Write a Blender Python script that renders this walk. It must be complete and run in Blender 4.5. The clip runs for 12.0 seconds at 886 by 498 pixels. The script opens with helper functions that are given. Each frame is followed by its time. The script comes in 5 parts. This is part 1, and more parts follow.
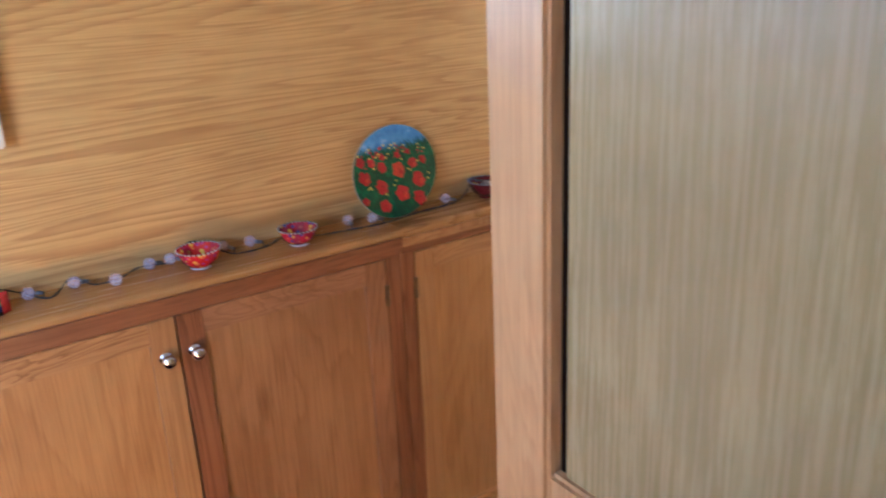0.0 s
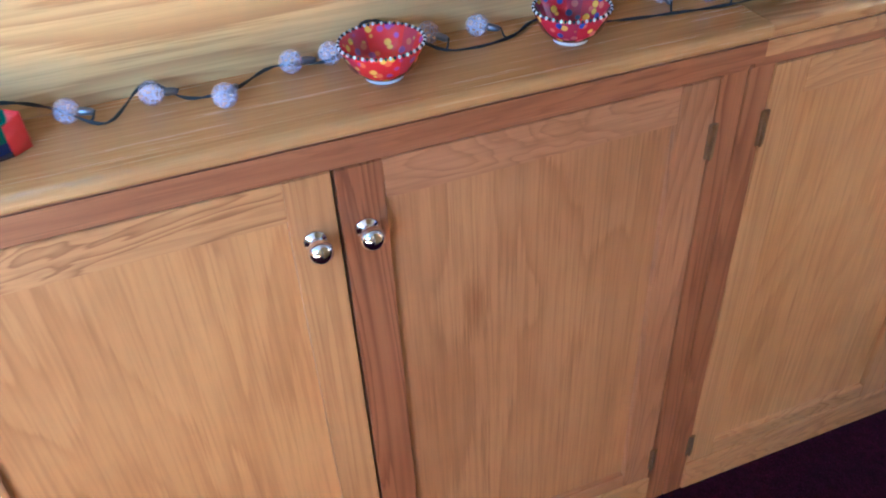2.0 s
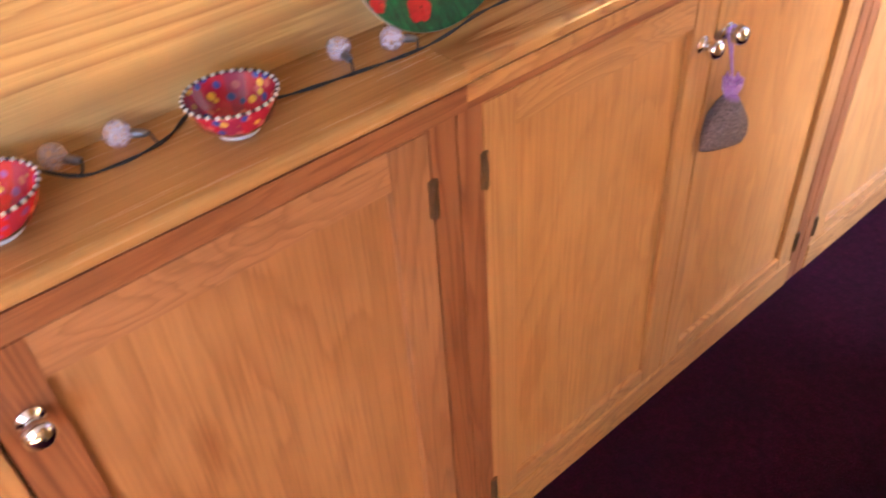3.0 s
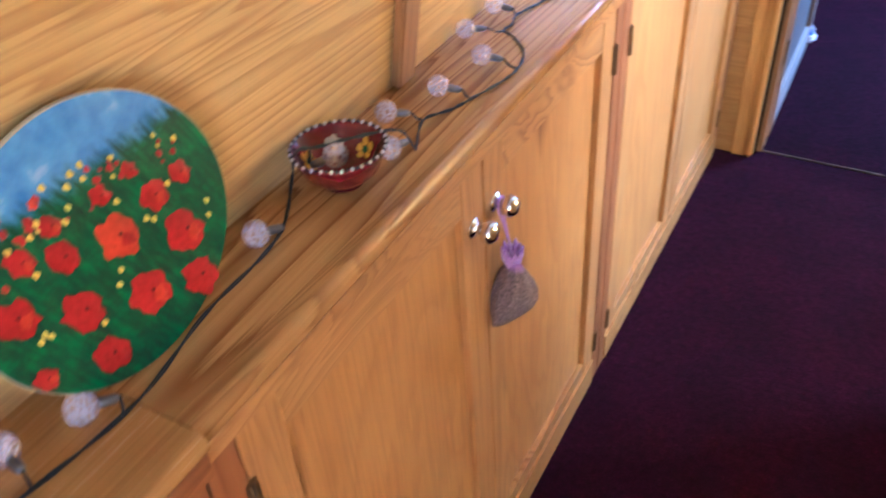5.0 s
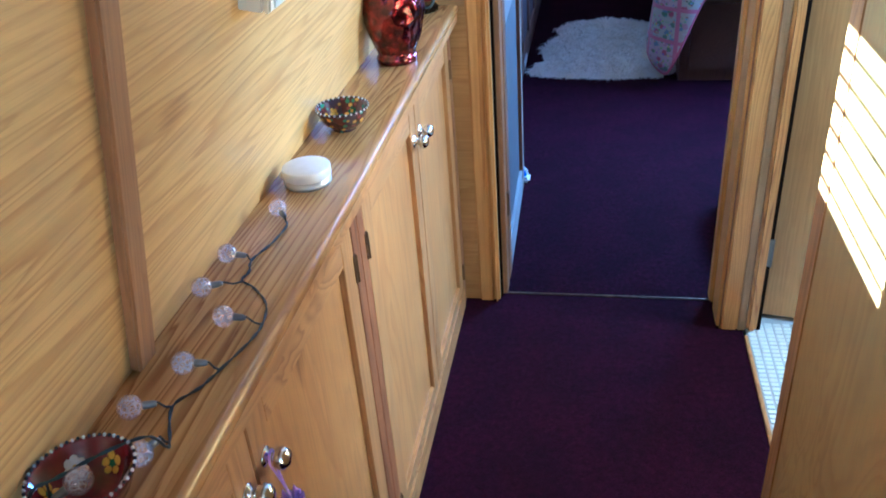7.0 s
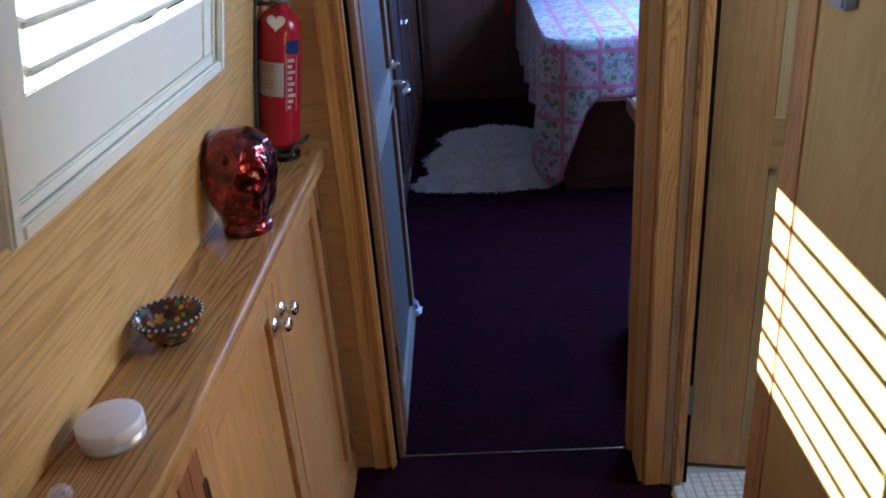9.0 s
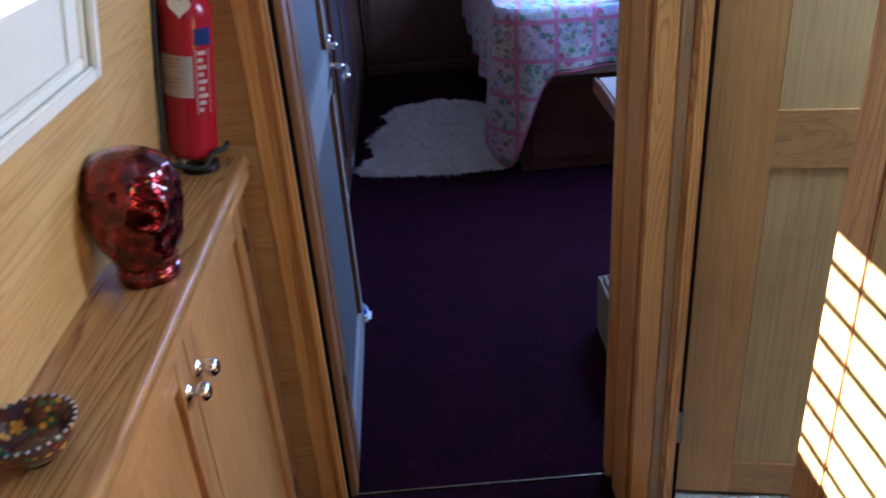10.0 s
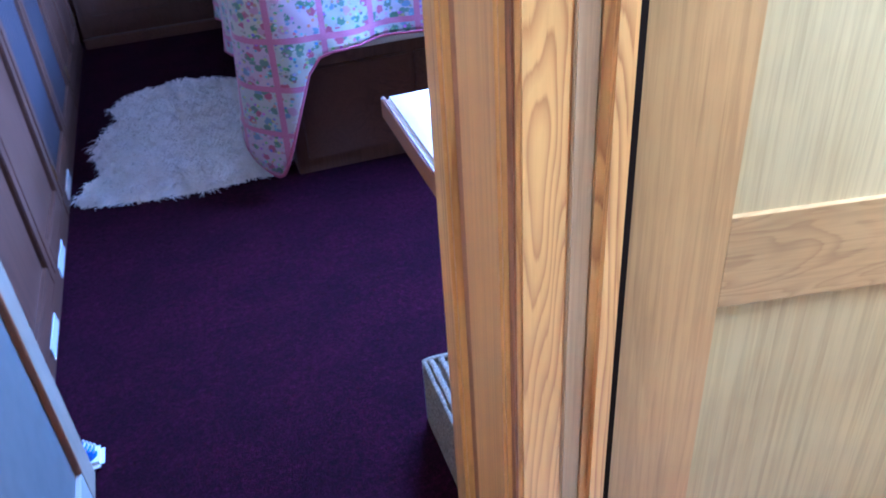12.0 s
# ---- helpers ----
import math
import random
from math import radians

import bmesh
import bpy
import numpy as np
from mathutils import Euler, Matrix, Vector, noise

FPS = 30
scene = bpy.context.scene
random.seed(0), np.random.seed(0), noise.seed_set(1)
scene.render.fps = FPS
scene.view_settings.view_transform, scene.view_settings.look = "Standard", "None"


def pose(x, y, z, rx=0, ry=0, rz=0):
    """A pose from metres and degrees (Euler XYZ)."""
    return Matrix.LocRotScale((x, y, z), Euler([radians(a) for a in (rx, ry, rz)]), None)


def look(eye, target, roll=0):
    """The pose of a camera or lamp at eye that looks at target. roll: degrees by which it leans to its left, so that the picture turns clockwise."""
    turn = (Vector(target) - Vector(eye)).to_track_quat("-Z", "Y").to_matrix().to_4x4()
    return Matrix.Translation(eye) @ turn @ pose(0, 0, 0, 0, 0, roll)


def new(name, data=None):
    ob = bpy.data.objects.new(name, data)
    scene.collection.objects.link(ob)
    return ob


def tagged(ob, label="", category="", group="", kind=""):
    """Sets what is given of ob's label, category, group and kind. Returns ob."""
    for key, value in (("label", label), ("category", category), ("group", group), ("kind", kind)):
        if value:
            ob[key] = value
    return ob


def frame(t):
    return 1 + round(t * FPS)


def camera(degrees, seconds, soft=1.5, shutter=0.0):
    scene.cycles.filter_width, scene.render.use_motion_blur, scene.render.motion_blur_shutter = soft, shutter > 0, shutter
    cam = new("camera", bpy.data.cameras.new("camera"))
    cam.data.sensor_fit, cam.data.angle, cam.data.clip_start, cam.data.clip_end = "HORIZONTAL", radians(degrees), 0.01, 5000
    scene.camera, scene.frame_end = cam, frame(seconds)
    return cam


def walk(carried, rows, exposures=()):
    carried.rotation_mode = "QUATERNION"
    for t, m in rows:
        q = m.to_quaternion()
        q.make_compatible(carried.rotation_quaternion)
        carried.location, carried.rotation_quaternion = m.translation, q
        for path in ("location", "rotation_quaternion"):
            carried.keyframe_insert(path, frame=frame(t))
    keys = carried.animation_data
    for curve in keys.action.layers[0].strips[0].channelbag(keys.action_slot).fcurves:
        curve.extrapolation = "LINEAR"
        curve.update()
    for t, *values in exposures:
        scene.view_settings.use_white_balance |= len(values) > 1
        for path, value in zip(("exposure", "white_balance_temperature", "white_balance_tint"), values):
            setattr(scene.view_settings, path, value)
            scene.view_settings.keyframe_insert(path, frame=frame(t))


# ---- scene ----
cam = camera(56.7, 12.0, soft=1.8, shutter=0.3)
PATH = [
    (0, (1.494, -0.843, 1.467), (-0.073, 0.203, 0.795), -2.6),
    (0.5, (1.343, -0.739, 1.466), (-0.373, 0.023, 0.777), -2.6),
    (1, (1.126, -0.718, 1.435), (-0.575, -0.1, 0.584), -2.3),
    (1.5, (0.906, -0.688, 1.365), (-0.646, -0.15, 0.223), -2.9),
    (2, (0.704, -0.602, 1.291), (-0.775, -0.087, 0.047), -3.2),
    (2.5, (0.598, -0.533, 1.267), (-0.753, 0.105, -0.063), -3.2),
    (2.7, (0.588, -0.495, 1.276), (-0.698, 0.289, -0.04), -3.8),
    (4.3, (0.498, -0.286, 1.323), (-0.585, 0.818, 0.056), -5.1),
    (4.5, (0.49, -0.27, 1.335), (-0.588, 0.835, 0.063), -5.0),
    (5, (0.374, -0.188, 1.352), (-0.448, 1.128, 0.091), -4.8),
    (5.5, (0.343, -0.155, 1.382), (-0.251, 1.316, 0.164), -5.0),
    (6, (0.354, -0.148, 1.41), (-0.136, 1.422, 0.272), -4.9),
    (6.5, (0.359, -0.116, 1.429), (-0.036, 1.514, 0.34), -4.7),
    (7, (0.371, -0.115, 1.452), (0.021, 1.565, 0.424), -4.6),
    (7.5, (0.381, -0.099, 1.462), (0.065, 1.614, 0.48), -4.5),
    (7.7, (0.388, -0.09, 1.467), (0.082, 1.638, 0.507), -4.6),
    (9.3, (0.366, 0.308, 1.47), (0.292, 2.116, 0.618), -4.3),
    (9.5, (0.361, 0.358, 1.469), (0.292, 2.155, 0.596), -4.3),
    (10, (0.357, 0.522, 1.45), (0.379, 2.285, 0.506), -4.3),
    (10.5, (0.398, 0.753, 1.409), (0.673, 2.454, 0.392), -4.1),
    (11, (0.475, 0.989, 1.393), (0.796, 2.667, 0.352), -4.3),
    (11.5, (0.515, 1.206, 1.384), (0.87, 2.832, 0.275), -4.2),
    (12, (0.53, 1.344, 1.382), (0.993, 2.926, 0.249), -4.1),
]
EXPOSURES = [(0, 5.35, 4250, 13), (0.5, 5.35, 4050, 11), (1.0, 5.3, 3800, 9), (1.5, 5.65, 3350, 1), (2.0, 6.05, 3450, 2), (2.5, 6.35, 5000, 23), (4.5, 6.17, 4000, 8), (5.0, 6.2, 4400, 10), (5.5, 6.27, 3550, -10), (6.0, 6.2, 3450, -12), (6.5, 5.9, 3550, -8), (7.0, 5.6, 3700, -4), (7.5, 5.55, 3850, -3), (9.5, 3.8, 4500, 11), (10.0, 4.3, 4500, 12), (10.5, 4.3, 4000, 8), (11.0, 5.35, 4050, 10), (11.5, 5.7, 4500, 11), (12, 6.0, 3900, 12)]
walk(cam, [(t, look(eye, target, roll)) for t, eye, target, roll in PATH], EXPOSURES)

# ---- world, sun and daylight ----
world = bpy.data.worlds.new("world")
scene.world = world
world.use_nodes = True
wn = world.node_tree
sky = wn.nodes.new("ShaderNodeTexSky")
sky.sky_type = "NISHITA"
sky.sun_disc = False
sky.dust_density = 0.3
SUN_WAY = Vector((0.80, -0.03, -0.56)).normalized()
sky.sun_elevation = math.asin(-SUN_WAY.z)
sky.sun_rotation = math.atan2(-SUN_WAY.x, -SUN_WAY.y)
wn.links.new(sky.outputs[0], wn.nodes["Background"].inputs[0])
wn.nodes["Background"].inputs[1].default_value = 0.05
sun = new("sun", bpy.data.lights.new("sun", "SUN"))
sun.data.energy, sun.data.angle, sun.data.color = 5.0, radians(0.6), (1.0, 0.93, 0.82)
sun.matrix_world = look((0, 0, 0), SUN_WAY)


def window_light(name, at, target, w, h, watts, colour):
    lamp = new(name, bpy.data.lights.new(name, "AREA"))
    lamp.data.shape, lamp.data.size, lamp.data.size_y = "RECTANGLE", w, h
    lamp.data.energy, lamp.data.color = watts, colour
    lamp.matrix_world = look(at, target)
    return lamp


DAY = (1.0, 0.98, 0.95)
BLUE = (0.50, 0.62, 1.0)
# Saloon, bathroom and bedroom lamps are fill added at unseen windows.
window_light("skylight_saloon_west", (0.08, -2.3, 1.5), (1.0, -2.3, 1.2), 1.2, 0.45, 0.15, DAY)
window_light("skylight_saloon_east", (1.63, -2.1, 1.5), (0.2, -0.8, 0.9), 1.4, 0.45, 0.40, DAY)
window_light("skylight_front_west", (-0.02, -1.07, 1.5), (0.8, -1.07, 1.0), 0.6, 0.4, 0.1, DAY)
window_light("skylight_passage", (-0.01, 1.15, 1.5), (0.8, 1.15, 0.8), 0.5, 0.4, 0.02, DAY)
window_light("skylight_bathroom", (1.64, 1.66, 1.5), (0.3, 1.10, 0.9), 0.38, 0.42, 0.75, DAY)
window_light("skylight_bedroom", (1.62, 3.9, 1.5), (0.8, 3.8, 0.5), 1.3, 0.45, 2.8, BLUE)

# ---- materials ----
MATS = {}


def node_mat(name):
    m = bpy.data.materials.new(name)
    m.use_nodes = True
    return m, m.node_tree.nodes, m.node_tree.links, m.node_tree.nodes["Principled BSDF"]


def coords(n, l, random_shift=True):
    """Object coordinates, shifted for each object so that no two boards are alike."""
    tc = n.new("ShaderNodeTexCoord")
    if not random_shift:
        return tc.outputs["Object"]
    info = n.new("ShaderNodeObjectInfo")
    mul = n.new("ShaderNodeMath"); mul.operation = "MULTIPLY"; mul.inputs[1].default_value = 7.3
    l.new(info.outputs["Random"], mul.inputs[0])
    add = n.new("ShaderNodeVectorMath"); add.operation = "ADD"
    l.new(tc.outputs["Object"], add.inputs[0]); l.new(mul.outputs[0], add.inputs[1])
    return add.outputs[0]


def mapped(n, l, vec, scale):
    mp = n.new("ShaderNodeMapping")
    mp.inputs["Scale"].default_value = scale
    l.new(vec, mp.inputs["Vector"])
    return mp.outputs[0]


def noise_tex(n, l, vec, scale, detail=3.0, rough=0.55, distortion=0.0):
    t = n.new("ShaderNodeTexNoise")
    t.inputs["Scale"].default_value, t.inputs["Detail"].default_value = scale, detail
    t.inputs["Roughness"].default_value, t.inputs["Distortion"].default_value = rough, distortion
    l.new(vec, t.inputs["Vector"])
    return t.outputs["Fac"]


def ramp(n, l, fac, stops):
    r = n.new("ShaderNodeValToRGB")
    el = r.color_ramp.elements
    while len(el) < len(stops):
        el.new(0.5)
    for e, (p, c) in zip(el, stops):
        e.position, e.color = p, (*c, 1)
    l.new(fac, r.inputs[0])
    return r.outputs[0]


def mix(n, l, fac, a, b, mode="MIX"):
    m = n.new("ShaderNodeMix"); m.data_type, m.blend_type = "RGBA", mode
    for sock, v in ((m.inputs[0], fac), (m.inputs[6], a), (m.inputs[7], b)):
        if isinstance(v, (int, float)):
            sock.default_value = v
        elif isinstance(v, tuple):
            sock.default_value = (*v, 1)
        else:
            l.new(v, sock)
    return m.outputs[2]


def bump(n, l, p, height, strength, distance=0.001):
    b = n.new("ShaderNodeBump")
    b.inputs["Strength"].default_value, b.inputs["Distance"].default_value = strength, distance
    l.new(height, b.inputs["Height"]); l.new(b.outputs[0], p.inputs["Normal"])


def wood(name, light, dark, axis, rough=0.38, figure=5.0, ring=0.5, count=9.0, stretch=0.10, pores=0.2, knots=0.0):
    """Varnished timber with its grain along an axis: fine pores, wide figure and growth bands."""
    m, n, l, p = node_mat(name)
    vec = coords(n, l)
    along = {"x": (0.025, 1, 1), "y": (1, 0.025, 1), "z": (1, 1, 0.025)}[axis]
    grain = mapped(n, l, vec, along)
    wide = {"x": (stretch, 1, 1), "y": (1, stretch, 1), "z": (1, 1, stretch)}[axis]
    slow = mapped(n, l, vec, wide)
    fine = noise_tex(n, l, grain, 190, 4, 0.7)
    fig = noise_tex(n, l, slow, figure, 3, 0.5, 1.2)
    mul = n.new("ShaderNodeMath"); mul.operation = "MULTIPLY"; mul.inputs[1].default_value = count
    l.new(fig, mul.inputs[0])
    wob0 = n.new("ShaderNodeMath"); wob0.operation = "MULTIPLY_ADD"; wob0.inputs[1].default_value = 0.5
    l.new(fine, wob0.inputs[0]); l.new(mul.outputs[0], wob0.inputs[2])
    fr = n.new("ShaderNodeMath"); fr.operation = "FRACT"
    l.new(wob0.outputs[0], fr.inputs[0])
    half = tuple((a + b) / 2 for a, b in zip(light, dark))
    ring_c = ramp(n, l, fr.outputs[0], [(0.0, light), (0.35, light), (0.66, half), (0.86, dark), (1.0, light)])
    fade = ramp(n, l, noise_tex(n, l, slow, 3.1, 2), [(0.36, (0.35 * ring,) * 3), (0.62, (min(1.0, 1.25 * ring),) * 3)])
    body = mix(n, l, fade, light, ring_c)
    pore_c = ramp(n, l, fine, [(0.36, tuple(c * 0.62 for c in dark)), (0.56, (1, 1, 1))])
    col = mix(n, l, pores, body, pore_c, "MULTIPLY")
    blotch = noise_tex(n, l, vec, 4.2, 3)
    col = mix(n, l, 0.45, col, ramp(n, l, blotch, [(0.3, (0.62, 0.52, 0.42)), (0.7, (1.0, 1.0, 1.0))]), "MULTIPLY")
    if knots:
        sq = {"x": (0.3, 1, 1), "y": (1, 0.3, 1), "z": (1, 1, 0.3)}[axis]
        vo = n.new("ShaderNodeTexVoronoi"); vo.inputs["Scale"].default_value = knots
        l.new(mapped(n, l, vec, sq), vo.inputs["Vector"])
        wob = n.new("ShaderNodeMath"); wob.operation = "MULTIPLY_ADD"; wob.inputs[1].default_value = 0.12
        l.new(fine, wob.inputs[0]); l.new(vo.outputs["Distance"], wob.inputs[2])
        col = mix(n, l, 1.0, col, ramp(n, l, wob.outputs[0], [(0.085, (0.45, 0.32, 0.22)), (0.16, (1.0, 1.0, 1.0))]), "MULTIPLY")
    l.new(col, p.inputs["Base Color"])
    rg = n.new("ShaderNodeMapRange"); rg.inputs[3].default_value, rg.inputs[4].default_value = rough - 0.08, rough + 0.14
    l.new(fine, rg.inputs[0]); l.new(rg.outputs[0], p.inputs["Roughness"])
    bump(n, l, p, fine, 0.25, 0.0006)
    return m


def plain(name, colour, rough=0.5, metal=0.0, var=0.12, scale=30.0, bumps=0.1, **extra):
    m, n, l, p = node_mat(name)
    vec = coords(n, l)
    f = noise_tex(n, l, vec, scale, 4)
    g = noise_tex(n, l, vec, scale * 0.12, 2)
    c = mix(n, l, f, tuple(c * (1 - var) for c in colour), tuple(min(1, c * (1 + var)) for c in colour))
    c = mix(n, l, 0.5 * var, c, ramp(n, l, g, [(0.35, (0.4, 0.36, 0.32)), (0.65, (1, 1, 1))]), "MULTIPLY")
    l.new(c, p.inputs["Base Color"])
    p.inputs["Roughness"].default_value, p.inputs["Metallic"].default_value = rough, metal
    for key, v in extra.items():
        p.inputs[key.replace("_", " ")].default_value = v
    if bumps:
        bump(n, l, p, f, bumps, 0.001)
    return m


OAK_L, OAK_D = (0.52, 0.280, 0.086), (0.29, 0.126, 0.034)
RED_L, RED_D = (0.32, 0.130, 0.042), (0.15, 0.050, 0.016)
ASH_L, ASH_D = (0.62, 0.42, 0.155), (0.50, 0.30, 0.095)
DARK_L, DARK_D = (0.125, 0.060, 0.036), (0.060, 0.028, 0.017)
wall_ply = wood("oak_veneer_ply", (0.68, 0.445, 0.150), (0.42, 0.225, 0.058), "y", 0.34, 4.5, 0.66, 34.0, stretch=0.05, pores=0.22, knots=6.0)
oak_v = wood("oak_upright", OAK_L, OAK_D, "z", 0.36, 5.0, 0.6, 26.0, stretch=0.06, pores=0.2)
oak_h = wood("oak_level", OAK_L, OAK_D, "y", 0.36, 8.0, 0.7, 14.0, stretch=0.28)
oak_x = wood("oak_across", (0.48, 0.30, 0.105), (0.31, 0.17, 0.055), "x", 0.36, 8.0, 0.7, 16.0, stretch=0.25)
stile_v = wood("bathroom_door_stile", (0.58, 0.350, 0.112), (0.42, 0.230, 0.068), "z", 0.36, 5.0, 0.35, 26.0, stretch=0.05, pores=0.25)
panel_v = wood("oak_panel", (0.54, 0.285, 0.080), (0.40, 0.185, 0.046), "z", 0.38, 4.0, 0.5, 10.0, stretch=0.2, pores=0.26, knots=4.0)
red_v = wood("reddish_upright", RED_L, RED_D, "z", 0.36, 7.0, 0.7, 14.0, pores=0.18)
red_h = wood("reddish_level", RED_L, RED_D, "y", 0.36, 9.0, 0.7, 14.0, stretch=0.12)
shelf_h = wood("ash_shelf", (0.53, 0.315, 0.100), (0.27, 0.130, 0.037), "y", 0.20, 6.5, 0.80, 20.0, stretch=0.075, pores=0.22)
shelf_plain = wood("plain_ash_shelf", (0.47, 0.265, 0.080), (0.38, 0.198, 0.055), "y", 0.22, 6.0, 0.5, 12.0, stretch=0.06, pores=0.2)
nosing_h = wood("gloss_nosing", (0.48, 0.27, 0.085), (0.28, 0.135, 0.04), "y", 0.17, 12.0, 0.7, 16.0, stretch=0.05)
pine_straight = wood("straight_pine", (0.64, 0.365, 0.098), (0.42, 0.200, 0.050), "z", 0.30, 14.0, 0.8, 8.0, stretch=0.012, pores=0.2)
tan_v = wood("tan_board", (0.50, 0.350, 0.170), (0.40, 0.260, 0.120), "z", 0.35, 8.0, 0.4, 10.0, stretch=0.04, pores=0.25)
ply_x = wood("ply_across", (0.62, 0.400, 0.140), (0.48, 0.285, 0.085), "x", 0.38, 7.0, 0.6, 10.0, stretch=0.12, pores=0.2)
pine_v = wood("pine_upright", (0.63, 0.350, 0.092), (0.37, 0.160, 0.038), "z", 0.30, 6.0, 1.0, 30.0, stretch=0.09, pores=0.12)
post_v = wood("pale_post", (0.50, 0.325, 0.155), (0.36, 0.205, 0.088), "z", 0.30, 8.0, 0.7, 18.0, pores=0.2)
batten_v = wood("brown_oak_batten", (0.37, 0.195, 0.075), (0.24, 0.115, 0.042), "z", 0.36, 7.0, 0.6, 20.0, pores=0.2)
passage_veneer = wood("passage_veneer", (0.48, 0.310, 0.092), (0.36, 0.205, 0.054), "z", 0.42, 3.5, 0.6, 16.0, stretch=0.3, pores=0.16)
brown_panel = wood("browner_oak_panel", (0.44, 0.222, 0.070), (0.32, 0.145, 0.042), "z", 0.4, 4.0, 0.5, 10.0, stretch=0.2, pores=0.28, knots=4.0)
brown_v = wood("browner_oak_upright", (0.41, 0.200, 0.072), (0.25, 0.105, 0.036), "z", 0.36, 6.0, 0.6, 22.0, pores=0.2)
brown_h = wood("browner_oak_level", (0.42, 0.205, 0.074), (0.24, 0.100, 0.035), "y", 0.36, 8.0, 0.8, 14.0, stretch=0.28)
ash_v = wood("ash_panel", ASH_L, ASH_D, "z", 0.4, 5.0, 0.4, pores=0.1)
drab_v = wood("drab_ply_panel", (0.30, 0.252, 0.128), (0.22, 0.178, 0.086), "z", 0.24, 10.0, 0.22, 12.0, stretch=0.08, pores=0.14)
pale_v = wood("pale_panel", (0.54, 0.425, 0.180), (0.45, 0.335, 0.130), "z", 0.42, 26.0, 0.6, 6.0, stretch=0.012, pores=0.22)
greyed_v = wood("grey_limed_wood", (0.36, 0.305, 0.21), (0.27, 0.22, 0.145), "z", 0.45, 8.0, 0.4, 16.0, stretch=0.05, pores=0.3)
dark_v = wood("dark_mahogany_upright", DARK_L, DARK_D, "z", 0.35, 6.0, 0.5)
dark_h = wood("dark_mahogany_level", DARK_L, DARK_D, "y", 0.35, 6.0, 0.5)
cream = plain("cream_paint", (0.78, 0.74, 0.60), 0.4, 0, 0.05, 40, 0.06)
greypanel = plain("worn_grey_paint", (0.165, 0.160, 0.138), 0.5, 0, 0.22, 22, 0.15)
greywash = plain("grey_white_paint", (0.40, 0.385, 0.33), 0.5, 0, 0.08, 25, 0.1)
chrome = plain("chrome", (0.83, 0.83, 0.85), 0.08, 1.0, 0.03, 60, 0)
bronze = plain("bronze_hinge", (0.27, 0.18, 0.09), 0.42, 0.8, 0.25, 90, 0.1)
steel = plain("steel_hinge", (0.22, 0.21, 0.19), 0.35, 1.0, 0.2, 90, 0.1)
black = plain("black_wire", (0.015, 0.017, 0.016), 0.5, 0, 0.2, 80, 0)
# Near-black without gloss: paints in the shade of gaps and recesses.
shade_black = plain("near_black_shade", (0.012, 0.008, 0.006), 0.9, 0, 0.2, 20, 0, Specular_IOR_Level=0.0)
white_cer = plain("white_ceramic", (0.80, 0.78, 0.74), 0.3, 0, 0.05, 50, 0.05)
white_paint = plain("white_ceiling_paint", (0.80, 0.78, 0.73), 0.6, 0, 0.04, 20, 0.05)
red_gloss = plain("red_enamel", (0.34, 0.005, 0.016), 0.22, 0, 0.08, 30, 0.02)


def carpet_mat():
    m, n, l, p = node_mat("purple_carpet")
    vec = coords(n, l, False)
    fine = noise_tex(n, l, vec, 300, 3, 0.85)
    mid = noise_tex(n, l, vec, 60, 5, 0.8)
    big = noise_tex(n, l, vec, 6.0, 4)
    c = ramp(n, l, fine, [(0.36, (0.0018, 0.0002, 0.0010)), (0.64, (0.034, 0.0021, 0.0150))])
    c = mix(n, l, 0.85, c, ramp(n, l, mid, [(0.36, (0.35, 0.32, 0.38)), (0.64, (1.5, 1.3, 1.35))]), "MULTIPLY")
    c = mix(n, l, 0.5, c, ramp(n, l, big, [(0.38, (0.50, 0.48, 0.58)), (0.62, (1.3, 1.1, 1.1))]), "MULTIPLY")
    l.new(c, p.inputs["Base Color"])
    p.inputs["Roughness"].default_value = 0.95
    p.inputs["Specular IOR Level"].default_value = 0.1
    bump(n, l, p, fine, 0.9, 0.004)
    return m


carpet = carpet_mat()


def glass_mat(name, colour, rough=0.02):
    m, n, l, p = node_mat(name)
    p.inputs["Base Color"].default_value = (*colour, 1)
    p.inputs["Transmission Weight"].default_value = 1.0
    p.inputs["Roughness"].default_value, p.inputs["IOR"].default_value = rough, 1.45
    return m




def sheet_glass(name):
    """Thin flat window glass: clear straight through, with a mirror gloss."""
    m, n, l, p = node_mat(name)
    n.remove(p)
    fres = n.new("ShaderNodeFresnel"); fres.inputs["IOR"].default_value = 1.45
    thru, shine, mixer = n.new("ShaderNodeBsdfTransparent"), n.new("ShaderNodeBsdfGlossy"), n.new("ShaderNodeMixShader")
    thru.inputs["Color"].default_value = (0.96, 0.97, 0.96, 1)
    shine.inputs["Roughness"].default_value = 0.0
    l.new(fres.outputs[0], mixer.inputs[0]); l.new(thru.outputs[0], mixer.inputs[1]); l.new(shine.outputs[0], mixer.inputs[2])
    l.new(mixer.outputs[0], n["Material Output"].inputs["Surface"])
    return m


